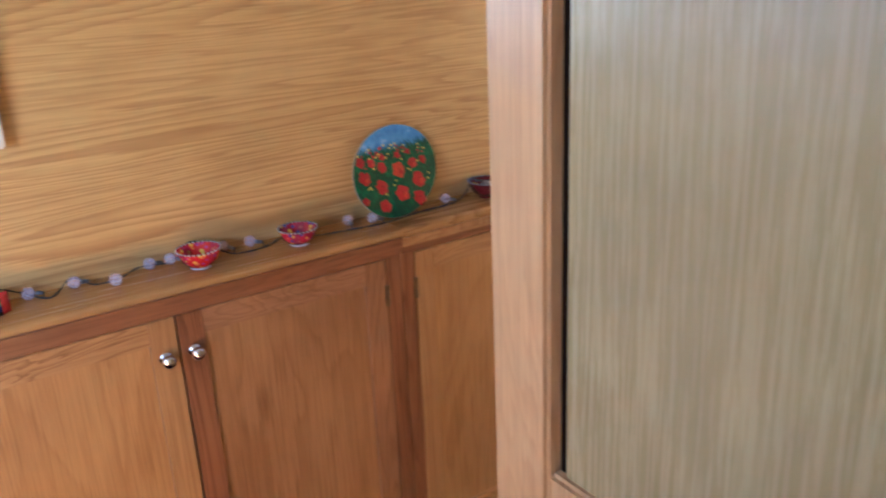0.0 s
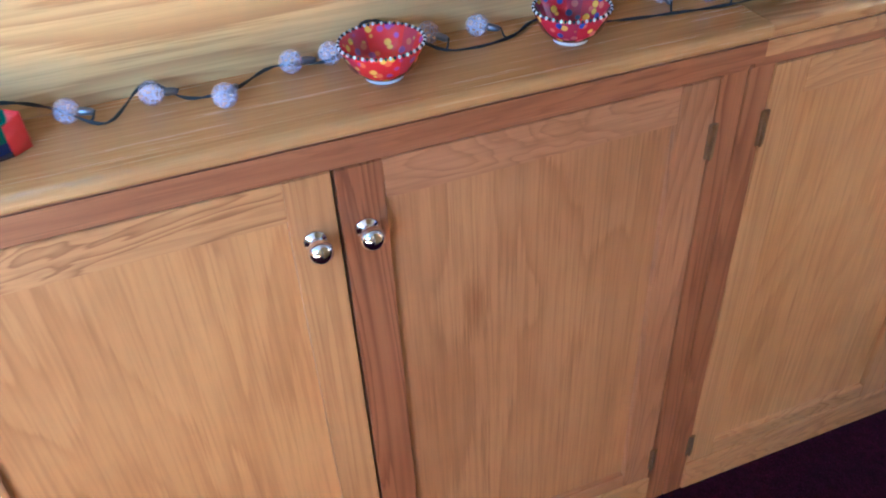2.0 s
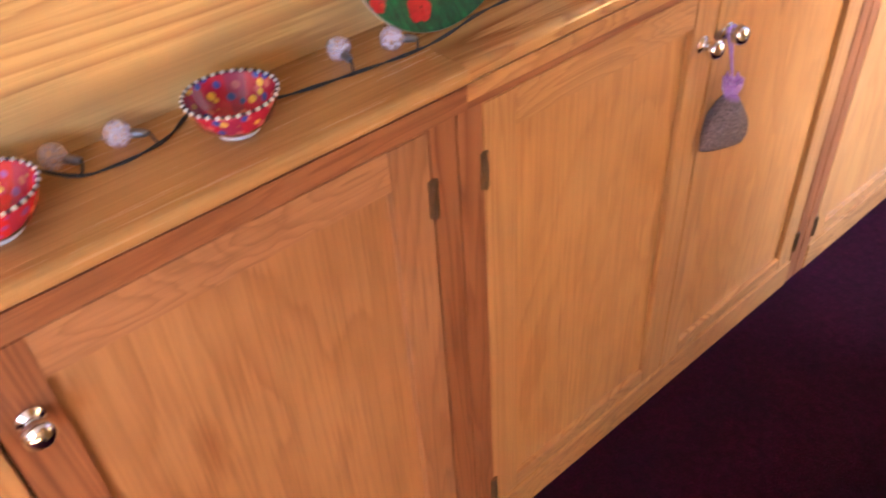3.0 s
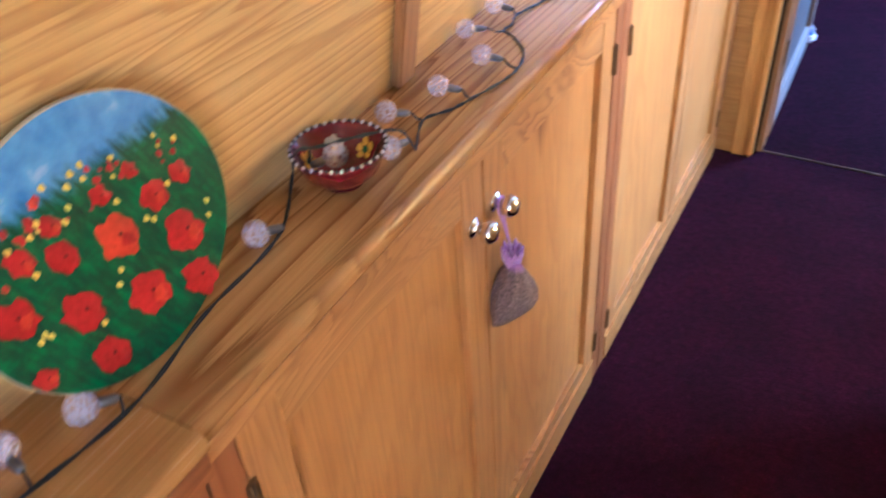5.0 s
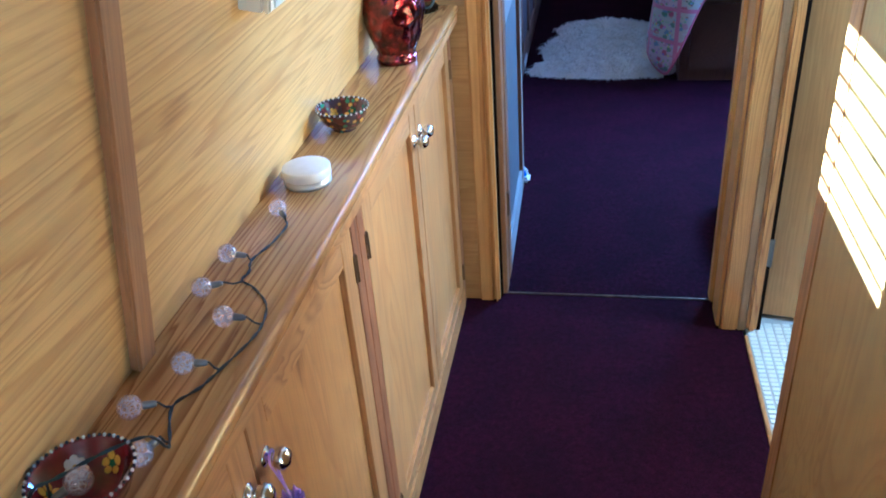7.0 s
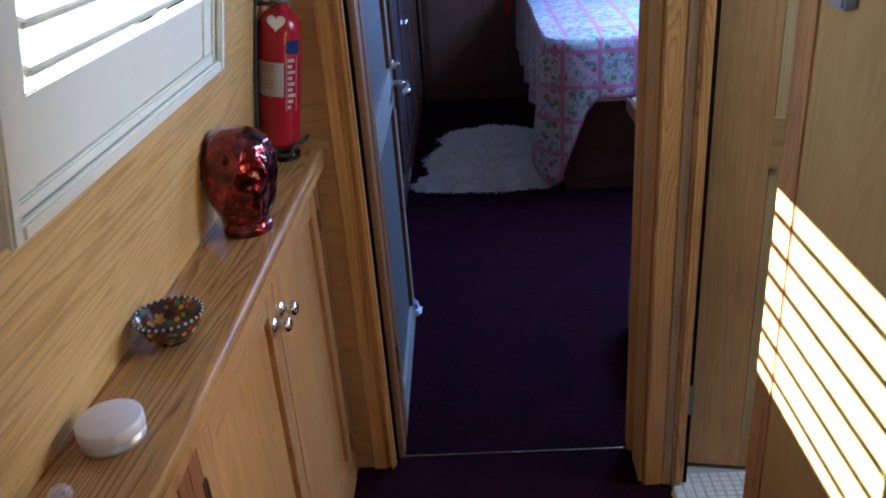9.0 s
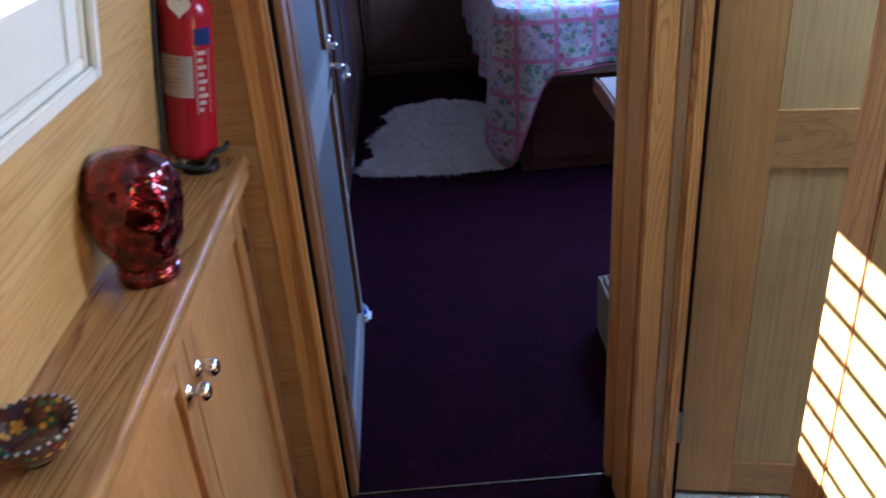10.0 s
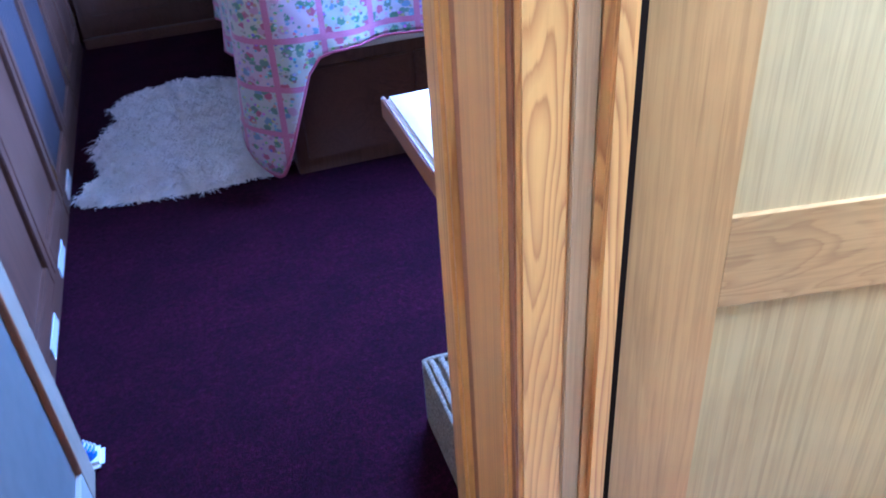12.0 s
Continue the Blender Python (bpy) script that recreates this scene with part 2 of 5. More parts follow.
def crackle_glass(name, scale):
    """Thin blown glass, crazed all over: part clear, part sparkling white."""
    m, n, l, p = node_mat(name)
    v = n.new("ShaderNodeTexVoronoi"); v.feature = "DISTANCE_TO_EDGE"; v.inputs["Scale"].default_value = scale
    l.new(coords(n, l), v.inputs["Vector"])
    p.inputs["Base Color"].default_value = (0.90, 0.83, 0.90, 1)
    p.inputs["Roughness"].default_value = 0.06
    p.inputs["Coat Weight"].default_value = 1.0
    bump(n, l, p, v.outputs["Distance"], 0.7, 0.002)
    thru, mixer = n.new("ShaderNodeBsdfTransparent"), n.new("ShaderNodeMixShader")
    thru.inputs["Color"].default_value = (0.98, 0.95, 1.0, 1)
    amount = ramp(n, l, v.outputs["Distance"], [(0.02, (0.33, 0.33, 0.33)), (0.14, (0.26, 0.26, 0.26))])
    l.new(amount, mixer.inputs[0]); l.new(thru.outputs[0], mixer.inputs[1]); l.new(p.outputs[0], mixer.inputs[2])
    l.new(mixer.outputs[0], n["Material Output"].inputs["Surface"])
    return m


clear = sheet_glass("window_glass")
bulb_glass = crackle_glass("crackle_glass", 150)

# ---- builders ----


def add_box(bm, x0, x1, y0, y1, z0, z1, bevel=0.0):
    r = bmesh.ops.create_cube(bm, size=1.0)
    for v in r["verts"]:
        v.co = Vector(((x0 + x1) / 2 + v.co.x * (x1 - x0), (y0 + y1) / 2 + v.co.y * (y1 - y0), (z0 + z1) / 2 + v.co.z * (z1 - z0)))
    if bevel:
        edges = list({e for v in r["verts"] for e in v.link_edges})
        bmesh.ops.bevel(bm, geom=edges, offset=bevel, segments=2, affect="EDGES", clamp_overlap=True)
    return bm


def box(x0, x1, y0, y1, z0, z1, bevel=0.0015):
    return add_box(bmesh.new(), x0, x1, y0, y1, z0, z1, bevel)


def lathe(profile, steps=32, closed=False):
    """A turned body about z from (radius, height) pairs."""
    bm = bmesh.new()
    rings = []
    for r, z in profile:
        if r < 1e-6:
            rings.append([bm.verts.new((0, 0, z))])
        else:
            rings.append([bm.verts.new((r * math.cos(2 * math.pi * i / steps), r * math.sin(2 * math.pi * i / steps), z)) for i in range(steps)])
    for a, b in zip(rings, rings[1:]):
        for i in range(steps):
            j = (i + 1) % steps
            if len(a) == 1 and len(b) > 1:
                bm.faces.new((a[0], b[i], b[j]))
            elif len(b) == 1 and len(a) > 1:
                bm.faces.new((a[i], a[j], b[0]))
            elif len(a) > 1:
                bm.faces.new((a[i], a[j], b[j], b[i]))
    bmesh.ops.recalc_face_normals(bm, faces=bm.faces)
    return bm


def tube(points, radius, sides=8):
    """A round rod along points."""
    bm = bmesh.new()
    pts = [Vector(p) for p in points]
    prev = None
    rings = []
    for i, p in enumerate(pts):
        d = (pts[min(i + 1, len(pts) - 1)] - pts[max(i - 1, 0)]).normalized()
        a = d.orthogonal().normalized() if prev is None else (prev - d * prev.dot(d)).normalized()
        prev = a
        b = d.cross(a)
        rings.append([bm.verts.new(p + radius * (math.cos(2 * math.pi * k / sides) * a + math.sin(2 * math.pi * k / sides) * b)) for k in range(sides)])
    for r, s in zip(rings, rings[1:]):
        for k in range(sides):
            bm.faces.new((r[k], r[(k + 1) % sides], s[(k + 1) % sides], s[k]))
    bm.faces.new(rings[0][::-1]); bm.faces.new(rings[-1])
    return bm


def smooth_path(points, steps=8):
    """Catmull-Rom points through the given ones."""
    p = [Vector(q) for q in points]
    p = [2 * p[0] - p[1]] + p + [2 * p[-1] - p[-2]]
    out = []
    for i in range(1, len(p) - 2):
        for k in range(steps):
            t = k / steps
            out.append(0.5 * (2 * p[i] + (p[i + 1] - p[i - 1]) * t + (2 * p[i - 1] - 5 * p[i] + 4 * p[i + 1] - p[i + 2]) * t * t + (3 * p[i] - p[i - 1] - 3 * p[i + 1] + p[i + 2]) * t ** 3))
    return out + [p[-2]]


def mesh_of(name, bm, mats, smooth=False):
    me = bpy.data.meshes.new(name)
    bm.to_mesh(me)
    bm.free()
    for m in mats if isinstance(mats, (list, tuple)) else [mats]:
        me.materials.append(m)
    if smooth:
        me.polygons.foreach_set("use_smooth", [True] * len(me.polygons))
    return me


def part(name, bm, mats, parent=None, label="", smooth=False, m=None):
    ob = new(name, mesh_of(name, bm, mats, smooth))
    if m is not None:
        ob.matrix_basis = m
    ob.parent = parent
    if label:
        ob["label"] = label
    return ob


def thing(name, label, category, group="", at=(0, 0, 0)):
    ob = new(name)
    ob.empty_display_size = 0.05
    ob.location = at
    return tagged(ob, label, category, group)


def setting(name, bm, mats, label="", category="", smooth=False, m=None):
    ob = part(name, bm, mats, None, "", smooth, m)
    return tagged(ob, label, category, "", "structure")

# ---- the setting ----
SHELF = 0.910
LEAN = math.atan(0.18)
CEIL = 1.95
FACE_R = 0.757      # passage wall opposite the shelf
BULK = 1.97         # bulkhead before the bedroom
Y0, Y1 = -4.2, 5.75


def hull(side):
    """The frame of a leaning cabin side: x into the room, y along, z up the slope."""
    if side == "west":
        return pose(-0.108, 0, SHELF, 0, math.degrees(LEAN), 0)
    return pose(1.79, 0, SHELF, 0, 0, 180) @ pose(0, 0, 0, 0, math.degrees(LEAN), 0)


def leaning_wall(name, side, openings, label):
    """Cabin side with window openings cut through; openings are (y0, y1, v0, v1)."""
    bm = bmesh.new()
    top = (CEIL - SHELF) / math.cos(LEAN) + 0.03
    sgn = 1 if side == "west" else -1
    ops = sorted((tuple(sorted((sgn * a, sgn * b))) + (c, d)) for a, b, c, d in openings)
    lo, hi = sorted((sgn * Y0, sgn * Y1))
    y = lo
    for a, b, v0, v1 in ops:
        add_box(bm, -0.05, 0, y, a, -0.01, top)
        add_box(bm, -0.05, 0, a, b, -0.01, v0)
        add_box(bm, -0.05, 0, a, b, v1, top)
        y = b
    add_box(bm, -0.05, 0, y, hi, -0.01, top)
    return setting(name, bm, wall_ply, label, "wall", m=hull(side))


WIN_V0 = (1.235 - SHELF) / math.cos(LEAN)
WIN_V1 = 0.80
WINDOWS_W = [(-2.9, -1.7, WIN_V0, WIN_V1), (-1.42, -0.72, WIN_V0, WIN_V1), (0.86, 1.46, WIN_V0, WIN_V1)]
WINDOWS_E = [(-2.7, -1.5, WIN_V0, WIN_V1), (1.46, 1.86, WIN_V0, WIN_V1), (3.2, 4.6, WIN_V0, WIN_V1)]
leaning_wall("wall_west", "west", WINDOWS_W, "honey oak veneered cabin side leaning inwards")
# Unseen sheet added to block sun leaking in below the leaning wall.
setting("wall_west_low", box(-0.225, -0.178, Y0, Y1, -0.02, 0.98, 0), wall_ply, "unseen sheet added against sun leaks behind the cupboards", "wall")
leaning_wall("wall_east", "east", WINDOWS_E, "oak veneered cabin side of the boat")
setting("wall_hull_west", box(-0.20, -0.16, Y0, Y1, -0.02, SHELF - 0.03, 0), oak_h, "plain hull lining behind the cupboards", "wall")
setting("wall_hull_east", box(1.79, 1.84, Y0, Y1, -0.02, SHELF + 0.02, 0), oak_h, "plain hull lining", "wall")
setting("wall_south", box(-0.2, 1.85, Y0 - 0.06, Y0, -0.02, CEIL + 0.02, 0), wall_ply, "oak veneered end wall of the cabin", "wall")
setting("wall_north", box(-0.2, 1.85, Y1, Y1 + 0.06, -0.02, CEIL + 0.02, 0), dark_v, "dark wooden end wall of the bedroom", "wall")
setting("ceiling", box(-0.3, 1.95, Y0 - 0.1, Y1 + 0.1, CEIL, CEIL + 0.05, 0), white_paint, "white painted cabin ceiling", "ceiling")
setting("floor", box(-0.2, 0.805, Y0, 2.002, -0.03, 0.0, 0), carpet, "deep purple short pile carpet", "carpet")
setting("floor_saloon", box(0.805, 1.84, Y0, -0.25, -0.03, 0.0, 0), carpet, "deep purple short pile carpet", "carpet")
setting("floor_bedroom", box(-0.2, 1.84, 2.012, Y1, -0.028, 0.002, 0), carpet, "dark purple short pile bedroom carpet", "carpet")
setting("floor_base", box(-0.2, 1.85, Y0, Y1, -0.08, -0.034, 0), dark_v, "dark floor boards under the carpet", "floor")
# Dark brass; its strong tone patches imitate glints.
brass = plain("glint_patch_brass", (0.22, 0.17, 0.10), 0.35, 0.9, 0.9, 45, 0.6)
setting("trim_threshold", box(0.10, 0.74, 2.004, 2.010, -0.02, 0.003, 0.001), brass, "brass strip between two carpets with glints coloured in as patches", "threshold strip")
setting("trim_bathroom_sill", box(0.805, 0.815, 1.20, 1.83, -0.02, 0.006, 0.002), oak_h, "thin wooden edge strip beside the tiles", "trim")

setting("ground", box(-120, 120, -120, 120, -0.75, -0.70, 0), plain("gravel_bank", (0.30, 0.28, 0.22), 0.9, 0, 0.3, 2.0, 0.3), "pale gravel bank outside the windows", "ground")

# bathroom floor of small white mosaic tiles
grout = plain("grey_grout", (0.42, 0.43, 0.40), 0.8, 0, 0.1, 60, 0.2)
tile_white = plain("white_mosaic", (0.74, 0.76, 0.70), 0.25, 0, 0.12, 40, 0.05)
bath_floor = setting("floor_bathroom", box(0.815, 1.79, -0.25, 1.94, -0.03, -0.002, 0), grout, "small white mosaic tiles with grey grout", "tiled floor")
verts, faces = [], []
for i in range(13):
    for j in range(40):
        x, y = 0.819 + i * 0.0245, 1.20 + j * 0.0175
        if y > 1.90:
            continue
        k = len(verts)
        h = 0.001 + 0.0008 * random.random()
        e = 0.0015
        w, d = 0.0215, 0.0145
        verts += [(x, y, -0.002), (x + w, y, -0.002), (x + w, y + d, -0.002), (x, y + d, -0.002),
                  (x + e, y + e, h), (x + w - e, y + e, h), (x + w - e, y + d - e, h), (x + e, y + d - e, h)]
        faces += [(k + 4, k + 5, k + 6, k + 7), (k, k + 1, k + 5, k + 4), (k + 1, k + 2, k + 6, k + 5), (k + 2, k + 3, k + 7, k + 6), (k + 3, k, k + 4, k + 7)]
me = bpy.data.meshes.new("mosaic_tiles")
me.from_pydata(verts, [], faces)
me.materials.append(tile_white)
tiles = new("mosaic_tiles", me)
tiles.parent = bath_floor
tagged(tiles, "small white mosaic tiles", "", "", "stuff")

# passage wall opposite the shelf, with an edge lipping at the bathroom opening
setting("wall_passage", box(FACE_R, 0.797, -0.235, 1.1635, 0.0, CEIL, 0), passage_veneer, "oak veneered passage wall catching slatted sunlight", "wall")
setting("trim_passage_joint", box(FACE_R + 0.003, 0.797, 1.164, 1.1660, 0.0, CEIL, 0), shade_black, "thin dark joint before the edge strip", "trim")
setting("trim_passage", box(FACE_R - 0.002, 0.800, 1.1665, 1.228, 0.0, CEIL, 0.003), oak_v, "orange oak edge strip of the passage wall", "trim")
setting("trim_bathroom_head", box(FACE_R, 0.80, 1.228, 1.83, 1.90, CEIL, 0.002), oak_h, "oak head over the bathroom opening", "trim")
# bulkhead between saloon and bathroom
setting("post_saloon", box(0.757, 0.860, -0.285, -0.236, 0.0, CEIL, 0.006), post_v, "pale varnished corner post of the bulkhead", "post")
# Near-black sheet colours in the shadow groove between post and panel.
setting("wall_bulkhead_saloon", box(0.860, 1.80, -0.262, -0.225, 0.0, CEIL, 0), shade_black, "near-black backing of the saloon bulkhead, coloured in as shade", "wall")
setting("wall_panel_saloon", box(0.882, 1.79, -0.275, -0.2625, 0.878, CEIL, 0.002), drab_v, "pale ply panel of the saloon bulkhead", "wall panel")
setting("trim_saloon_rail", box(0.861, 1.79, -0.284, -0.2625, 0.80, 0.878, 0.006), post_v, "pine rail under the pale panel", "trim")
setting("wall_panel_saloon_low", box(0.861, 1.79, -0.275, -0.2625, 0.0, 0.80, 0.002), drab_v, "pale ply lower panel of the saloon bulkhead", "wall panel")

# bulkhead before the bedroom
setting("wall_bulkhead_left", box(-0.2, 0.0445, BULK, BULK + 0.035, 0.0, CEIL, 0), ply_x, "honey ply bulkhead beside the bedroom door", "wall")
setting("wall_bulkhead_right", box(0.80, 1.79, BULK + 0.01, BULK + 0.045, 0.0, CEIL, 0), ash_v, "honey ply bulkhead behind the bathroom", "wall")
setting("wall_bulkhead_head", box(0.045, 0.80, BULK, BULK + 0.035, 1.85, CEIL, 0), ash_v, "ply above the bedroom door", "wall")
setting("trim_door_left", box(0.045, 0.088, BULK - 0.012, BULK + 0.034, 0.0, 1.86, 0.004), pine_straight, "varnished pine door lining", "door frame")
setting("trim_door_left_bead", box(0.0885, 0.106, BULK - 0.018, BULK + 0.014, 0.0, 1.86, 0.007), pine_straight, "rounded pine bead of the door lining", "door frame")
# Solid strip, painted near-black as the shade between lining and stop.
setting("trim_door_left_gap", box(0.0885, 0.112, BULK + 0.0145, BULK + 0.028, 0.0, 1.86, 0), shade_black, "near-black strip painted as gap shade beside the door lining", "door frame")
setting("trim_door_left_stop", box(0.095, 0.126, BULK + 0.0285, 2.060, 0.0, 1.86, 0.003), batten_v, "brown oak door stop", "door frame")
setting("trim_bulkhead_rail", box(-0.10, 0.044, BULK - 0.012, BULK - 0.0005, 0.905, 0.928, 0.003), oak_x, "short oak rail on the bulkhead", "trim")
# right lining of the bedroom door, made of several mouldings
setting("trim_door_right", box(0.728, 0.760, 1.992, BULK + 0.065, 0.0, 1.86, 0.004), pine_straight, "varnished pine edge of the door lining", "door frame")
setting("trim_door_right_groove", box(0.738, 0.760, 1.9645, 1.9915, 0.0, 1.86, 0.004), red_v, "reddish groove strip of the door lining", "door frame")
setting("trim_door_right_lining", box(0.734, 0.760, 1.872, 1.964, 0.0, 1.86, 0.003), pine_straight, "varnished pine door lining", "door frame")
# Dark red strip stands for the shadow between lining and flame board.
setting("trim_door_right_shadow_gap", box(0.7415, 0.7435, 1.860, 1.8715, 0.0, 1.86, 0), red_v, "reddish strip colouring in the shade between lining and board", "door frame")
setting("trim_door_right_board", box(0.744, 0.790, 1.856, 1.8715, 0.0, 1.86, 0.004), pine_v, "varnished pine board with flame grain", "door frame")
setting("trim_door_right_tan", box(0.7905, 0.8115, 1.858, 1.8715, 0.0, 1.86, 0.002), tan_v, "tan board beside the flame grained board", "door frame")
# Core coloured near-black so slits between the boards look shaded.
setting("wall_bulkhead_core", box(0.7605, 0.849, 1.873, BULK + 0.0095, 0.0, 1.86, 0), shade_black, "door post core coloured near-black as shade in the gaps", "post")
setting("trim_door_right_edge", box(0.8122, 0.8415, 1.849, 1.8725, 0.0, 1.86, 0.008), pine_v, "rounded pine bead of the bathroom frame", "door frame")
# Another near-black strip for the shade between bead and bathroom door.
setting("trim_door_right_gap", box(0.842, 0.853, 1.864, 1.8725, 0.0, 1.86, 0.001), shade_black, "near-black strip painted as gap shade beside the bathroom door", "door frame")

# cover batten on the cabin side
W = hull("west")
batten = setting("trim_batten", box(0.0, 0.014, 0.497, 0.533, 0.004, 1.05, 0.003), batten_v, "brown oak cover batten on the cabin side", "batten", m=W)


def window(name, y0, y1, side, shutter):
    """A cream window box on the cabin side: lining, stepped frame, glass, low panel and louvred shutter."""
    M = hull(side)
    s = 1 if side == "west" else -1
    a, b = sorted((s * y0, s * y1))
    v0, v1 = WIN_V0, WIN_V1
    base = new(name)
    base.matrix_basis = M
    tagged(base, "cream painted window with deep stepped frame and slatted shutter", "window", "", "structure")
    for nm, y, yy, z, zz in (("jamb", a - 0.03, a, v0 - 0.03, v1 + 0.03), ("jamb", b, b + 0.03, v0 - 0.03, v1 + 0.03),
                             ("sill", a, b, v0 - 0.03, v0), ("head", a, b, v1, v1 + 0.03)):
        part(nm, box(-0.045, 0.030, y, yy, z, zz, 0.002), cream, base)
    for nm, y, yy, z, zz in (("outer_moulding", a - 0.03, a - 0.012, v0 - 0.03, v1 + 0.03), ("outer_moulding", b + 0.012, b + 0.03, v0 - 0.03, v1 + 0.03),
                             ("outer_moulding", a - 0.012, b + 0.012, v0 - 0.03, v0 - 0.012), ("outer_moulding", a - 0.012, b + 0.012, v1 + 0.012, v1 + 0.03)):
        part(nm, box(0.0305, 0.040, y, yy, z, zz, 0.003), cream, base)
    pane = part("pane", box(-0.044, -0.040, a, b, v0, v1, 0), clear, base)
    pane.visible_shadow = False
    if shutter:
        # one leaf with stiles, a deep lower rail and fixed slats
        for y, yy in ((a + 0.0004, a + 0.040), (b - 0.040, b - 0.0004)):
            part("shutter_stile", box(0.008, 0.028, y, yy, v0 + 0.0004, v1 - 0.0004, 0.002), cream, base)
        part("shutter_rail", box(0.009, 0.026, a + 0.0402, b - 0.0402, v0 + 0.0004, v0 + 0.085, 0.002), cream, base)
        part("shutter_rail", box(0.009, 0.026, a + 0.0402, b - 0.0402, v1 - 0.13, v1 - 0.0004, 0.002), cream, base)
        slat = mesh_of("slat", box(-0.019, 0.019, a + 0.041, b - 0.041, -0.0048, 0.0048, 0.002), cream)
        z = v0 + 0.11
        while z < v1 - 0.13:
            ob = new("slat", slat)
            ob.parent = base
            ob.matrix_basis = pose(0.014, 0, z, 0, 22, 0)
            z += 0.040
        part("shutter_hinge", box(0.0285, 0.034, b - 0.01, b + 0.004, v0 + 0.10, v0 + 0.15, 0.002), cream, base)
    return base


window("window_1", -1.42, -0.72, "west", True)
window("window_2", 0.86, 1.46, "west", True)
# Out of view: added to let daylight into saloon, bathroom and bedroom.
window("unseen_window_3", -2.9, -1.7, "west", False)
window("unseen_window_4", -2.7, -1.5, "east", False)
window("unseen_window_5", 1.46, 1.86, "east", False)
window("unseen_window_6", 3.2, 4.6, "east", False)

# ---- the row of cupboards ----
knob_mesh = mesh_of("knob", lathe([(0, 0.032), (0.008, 0.0312), (0.0135, 0.026), (0.0145, 0.020), (0.0125, 0.0145), (0.007, 0.011), (0.0058, 0.008), (0.0075, 0.004), (0.0125, 0.002), (0.0135, 0.0), (0, 0)], 24), chrome, True)
hinge_mesh = mesh_of("hinge", add_box(box(-0.002, 0.003, -0.0065, 0.0065, -0.025, 0.025, 0.001), 0.001, 0.006, -0.002, 0.002, -0.026, 0.026, 0.001), bronze)
D0, D1 = 0.072, 0.838


def cupboard_door(unit, y0, y1, hinge_left, left=oak_v, woods=(panel_v, oak_v, oak_h)):
    """A framed door: recessed panel, two stiles, two rails, a knob and two hinges."""
    g = 0.0018
    y0, y1 = y0 + g, y1 - g
    st = 0.052
    door = part("door", box(-0.017, -0.0105, y0 + st - 0.006, y1 - st + 0.006, D0 + 0.026, D1 - 0.044, 0), woods[0], unit)
    part("stile", box(-0.018, 0.0, y0, y0 + st, D0, D1, 0.0012), left, door)
    part("stile", box(-0.018, 0.0, y1 - st, y1, D0, D1, 0.0012), woods[1], door)
    part("rail", box(-0.018, -0.0004, y0 + st, y1 - st, D1 - 0.050, D1, 0.0008), woods[2], door)
    part("rail", box(-0.018, -0.0004, y0 + st, y1 - st, D0, D0 + 0.032, 0.0008), woods[2], door)
    ky = y1 - 0.027 if hinge_left else y0 + 0.027
    k = new("knob", knob_mesh)
    k.parent, k.matrix_basis = door, pose(0.0, ky, 0.757, 0, 90, 0)
    k["label"] = "round chrome knob"
    hy = y0 - 0.001 if hinge_left else y1 + 0.001
    for z in (0.124, 0.752):
        h = new("hinge", hinge_mesh)
        h.parent, h.matrix_basis = door, pose(0.0, hy, z)
        h["label"] = "small bronze butt hinge"


def cupboard(y0, y1, mid, p0, p1, label):
    """One cupboard: carcass, posts, plinth, top rail and a pair of doors."""
    u = thing("cupboard", label, "cupboard", "row of cupboards")
    # Near-black carcass puts shade into the colour behind the door gaps.
    part("carcass", box(-0.155, -0.020, p0, p1, 0.0, 0.885, 0), shade_black, u)
    if y0 - p0 > 0.005:
        part("post", box(-0.018, 0.0006, p0, y0, 0.0, D1 + 0.003, 0.001), red_v, u)
    if p1 - y1 > 0.005:
        part("post", box(-0.018, 0.0006, y1, p1, 0.0, D1 + 0.003, 0.001), red_v, u)
    part("plinth", box(-0.018, 0.003, y0, y1, 0.0, D0 - 0.002, 0.002), oak_h, u)
    part("top_rail", box(-0.018, 0.004, p0, p1, D1 + 0.003, 0.884, 0.002), red_h, u)
    cupboard_door(u, y0, mid, True)
    cupboard_door(u, mid, y1, False, red_v if y0 < -0.5 else oak_v, (brown_panel, brown_v, brown_h) if y0 < -0.5 else (panel_v, oak_v, oak_h))
    return u


cupboard(-2.02, -1.075, -1.55, -2.06, -1.04, "honey oak cupboard with two framed doors under the shelf")
cupboard(-0.945, 0.0, -0.472, -1.038, 0.036, "honey oak cupboard with chrome knobs under the shelf")
cupboard(0.074, 0.962, 0.511, 0.038, 0.998, "honey oak cupboard with a lavender bag on its knob")
cupboard(1.034, 1.925, 1.482, 1.000, 1.962, "honey oak cupboard beside the bedroom bulkhead")


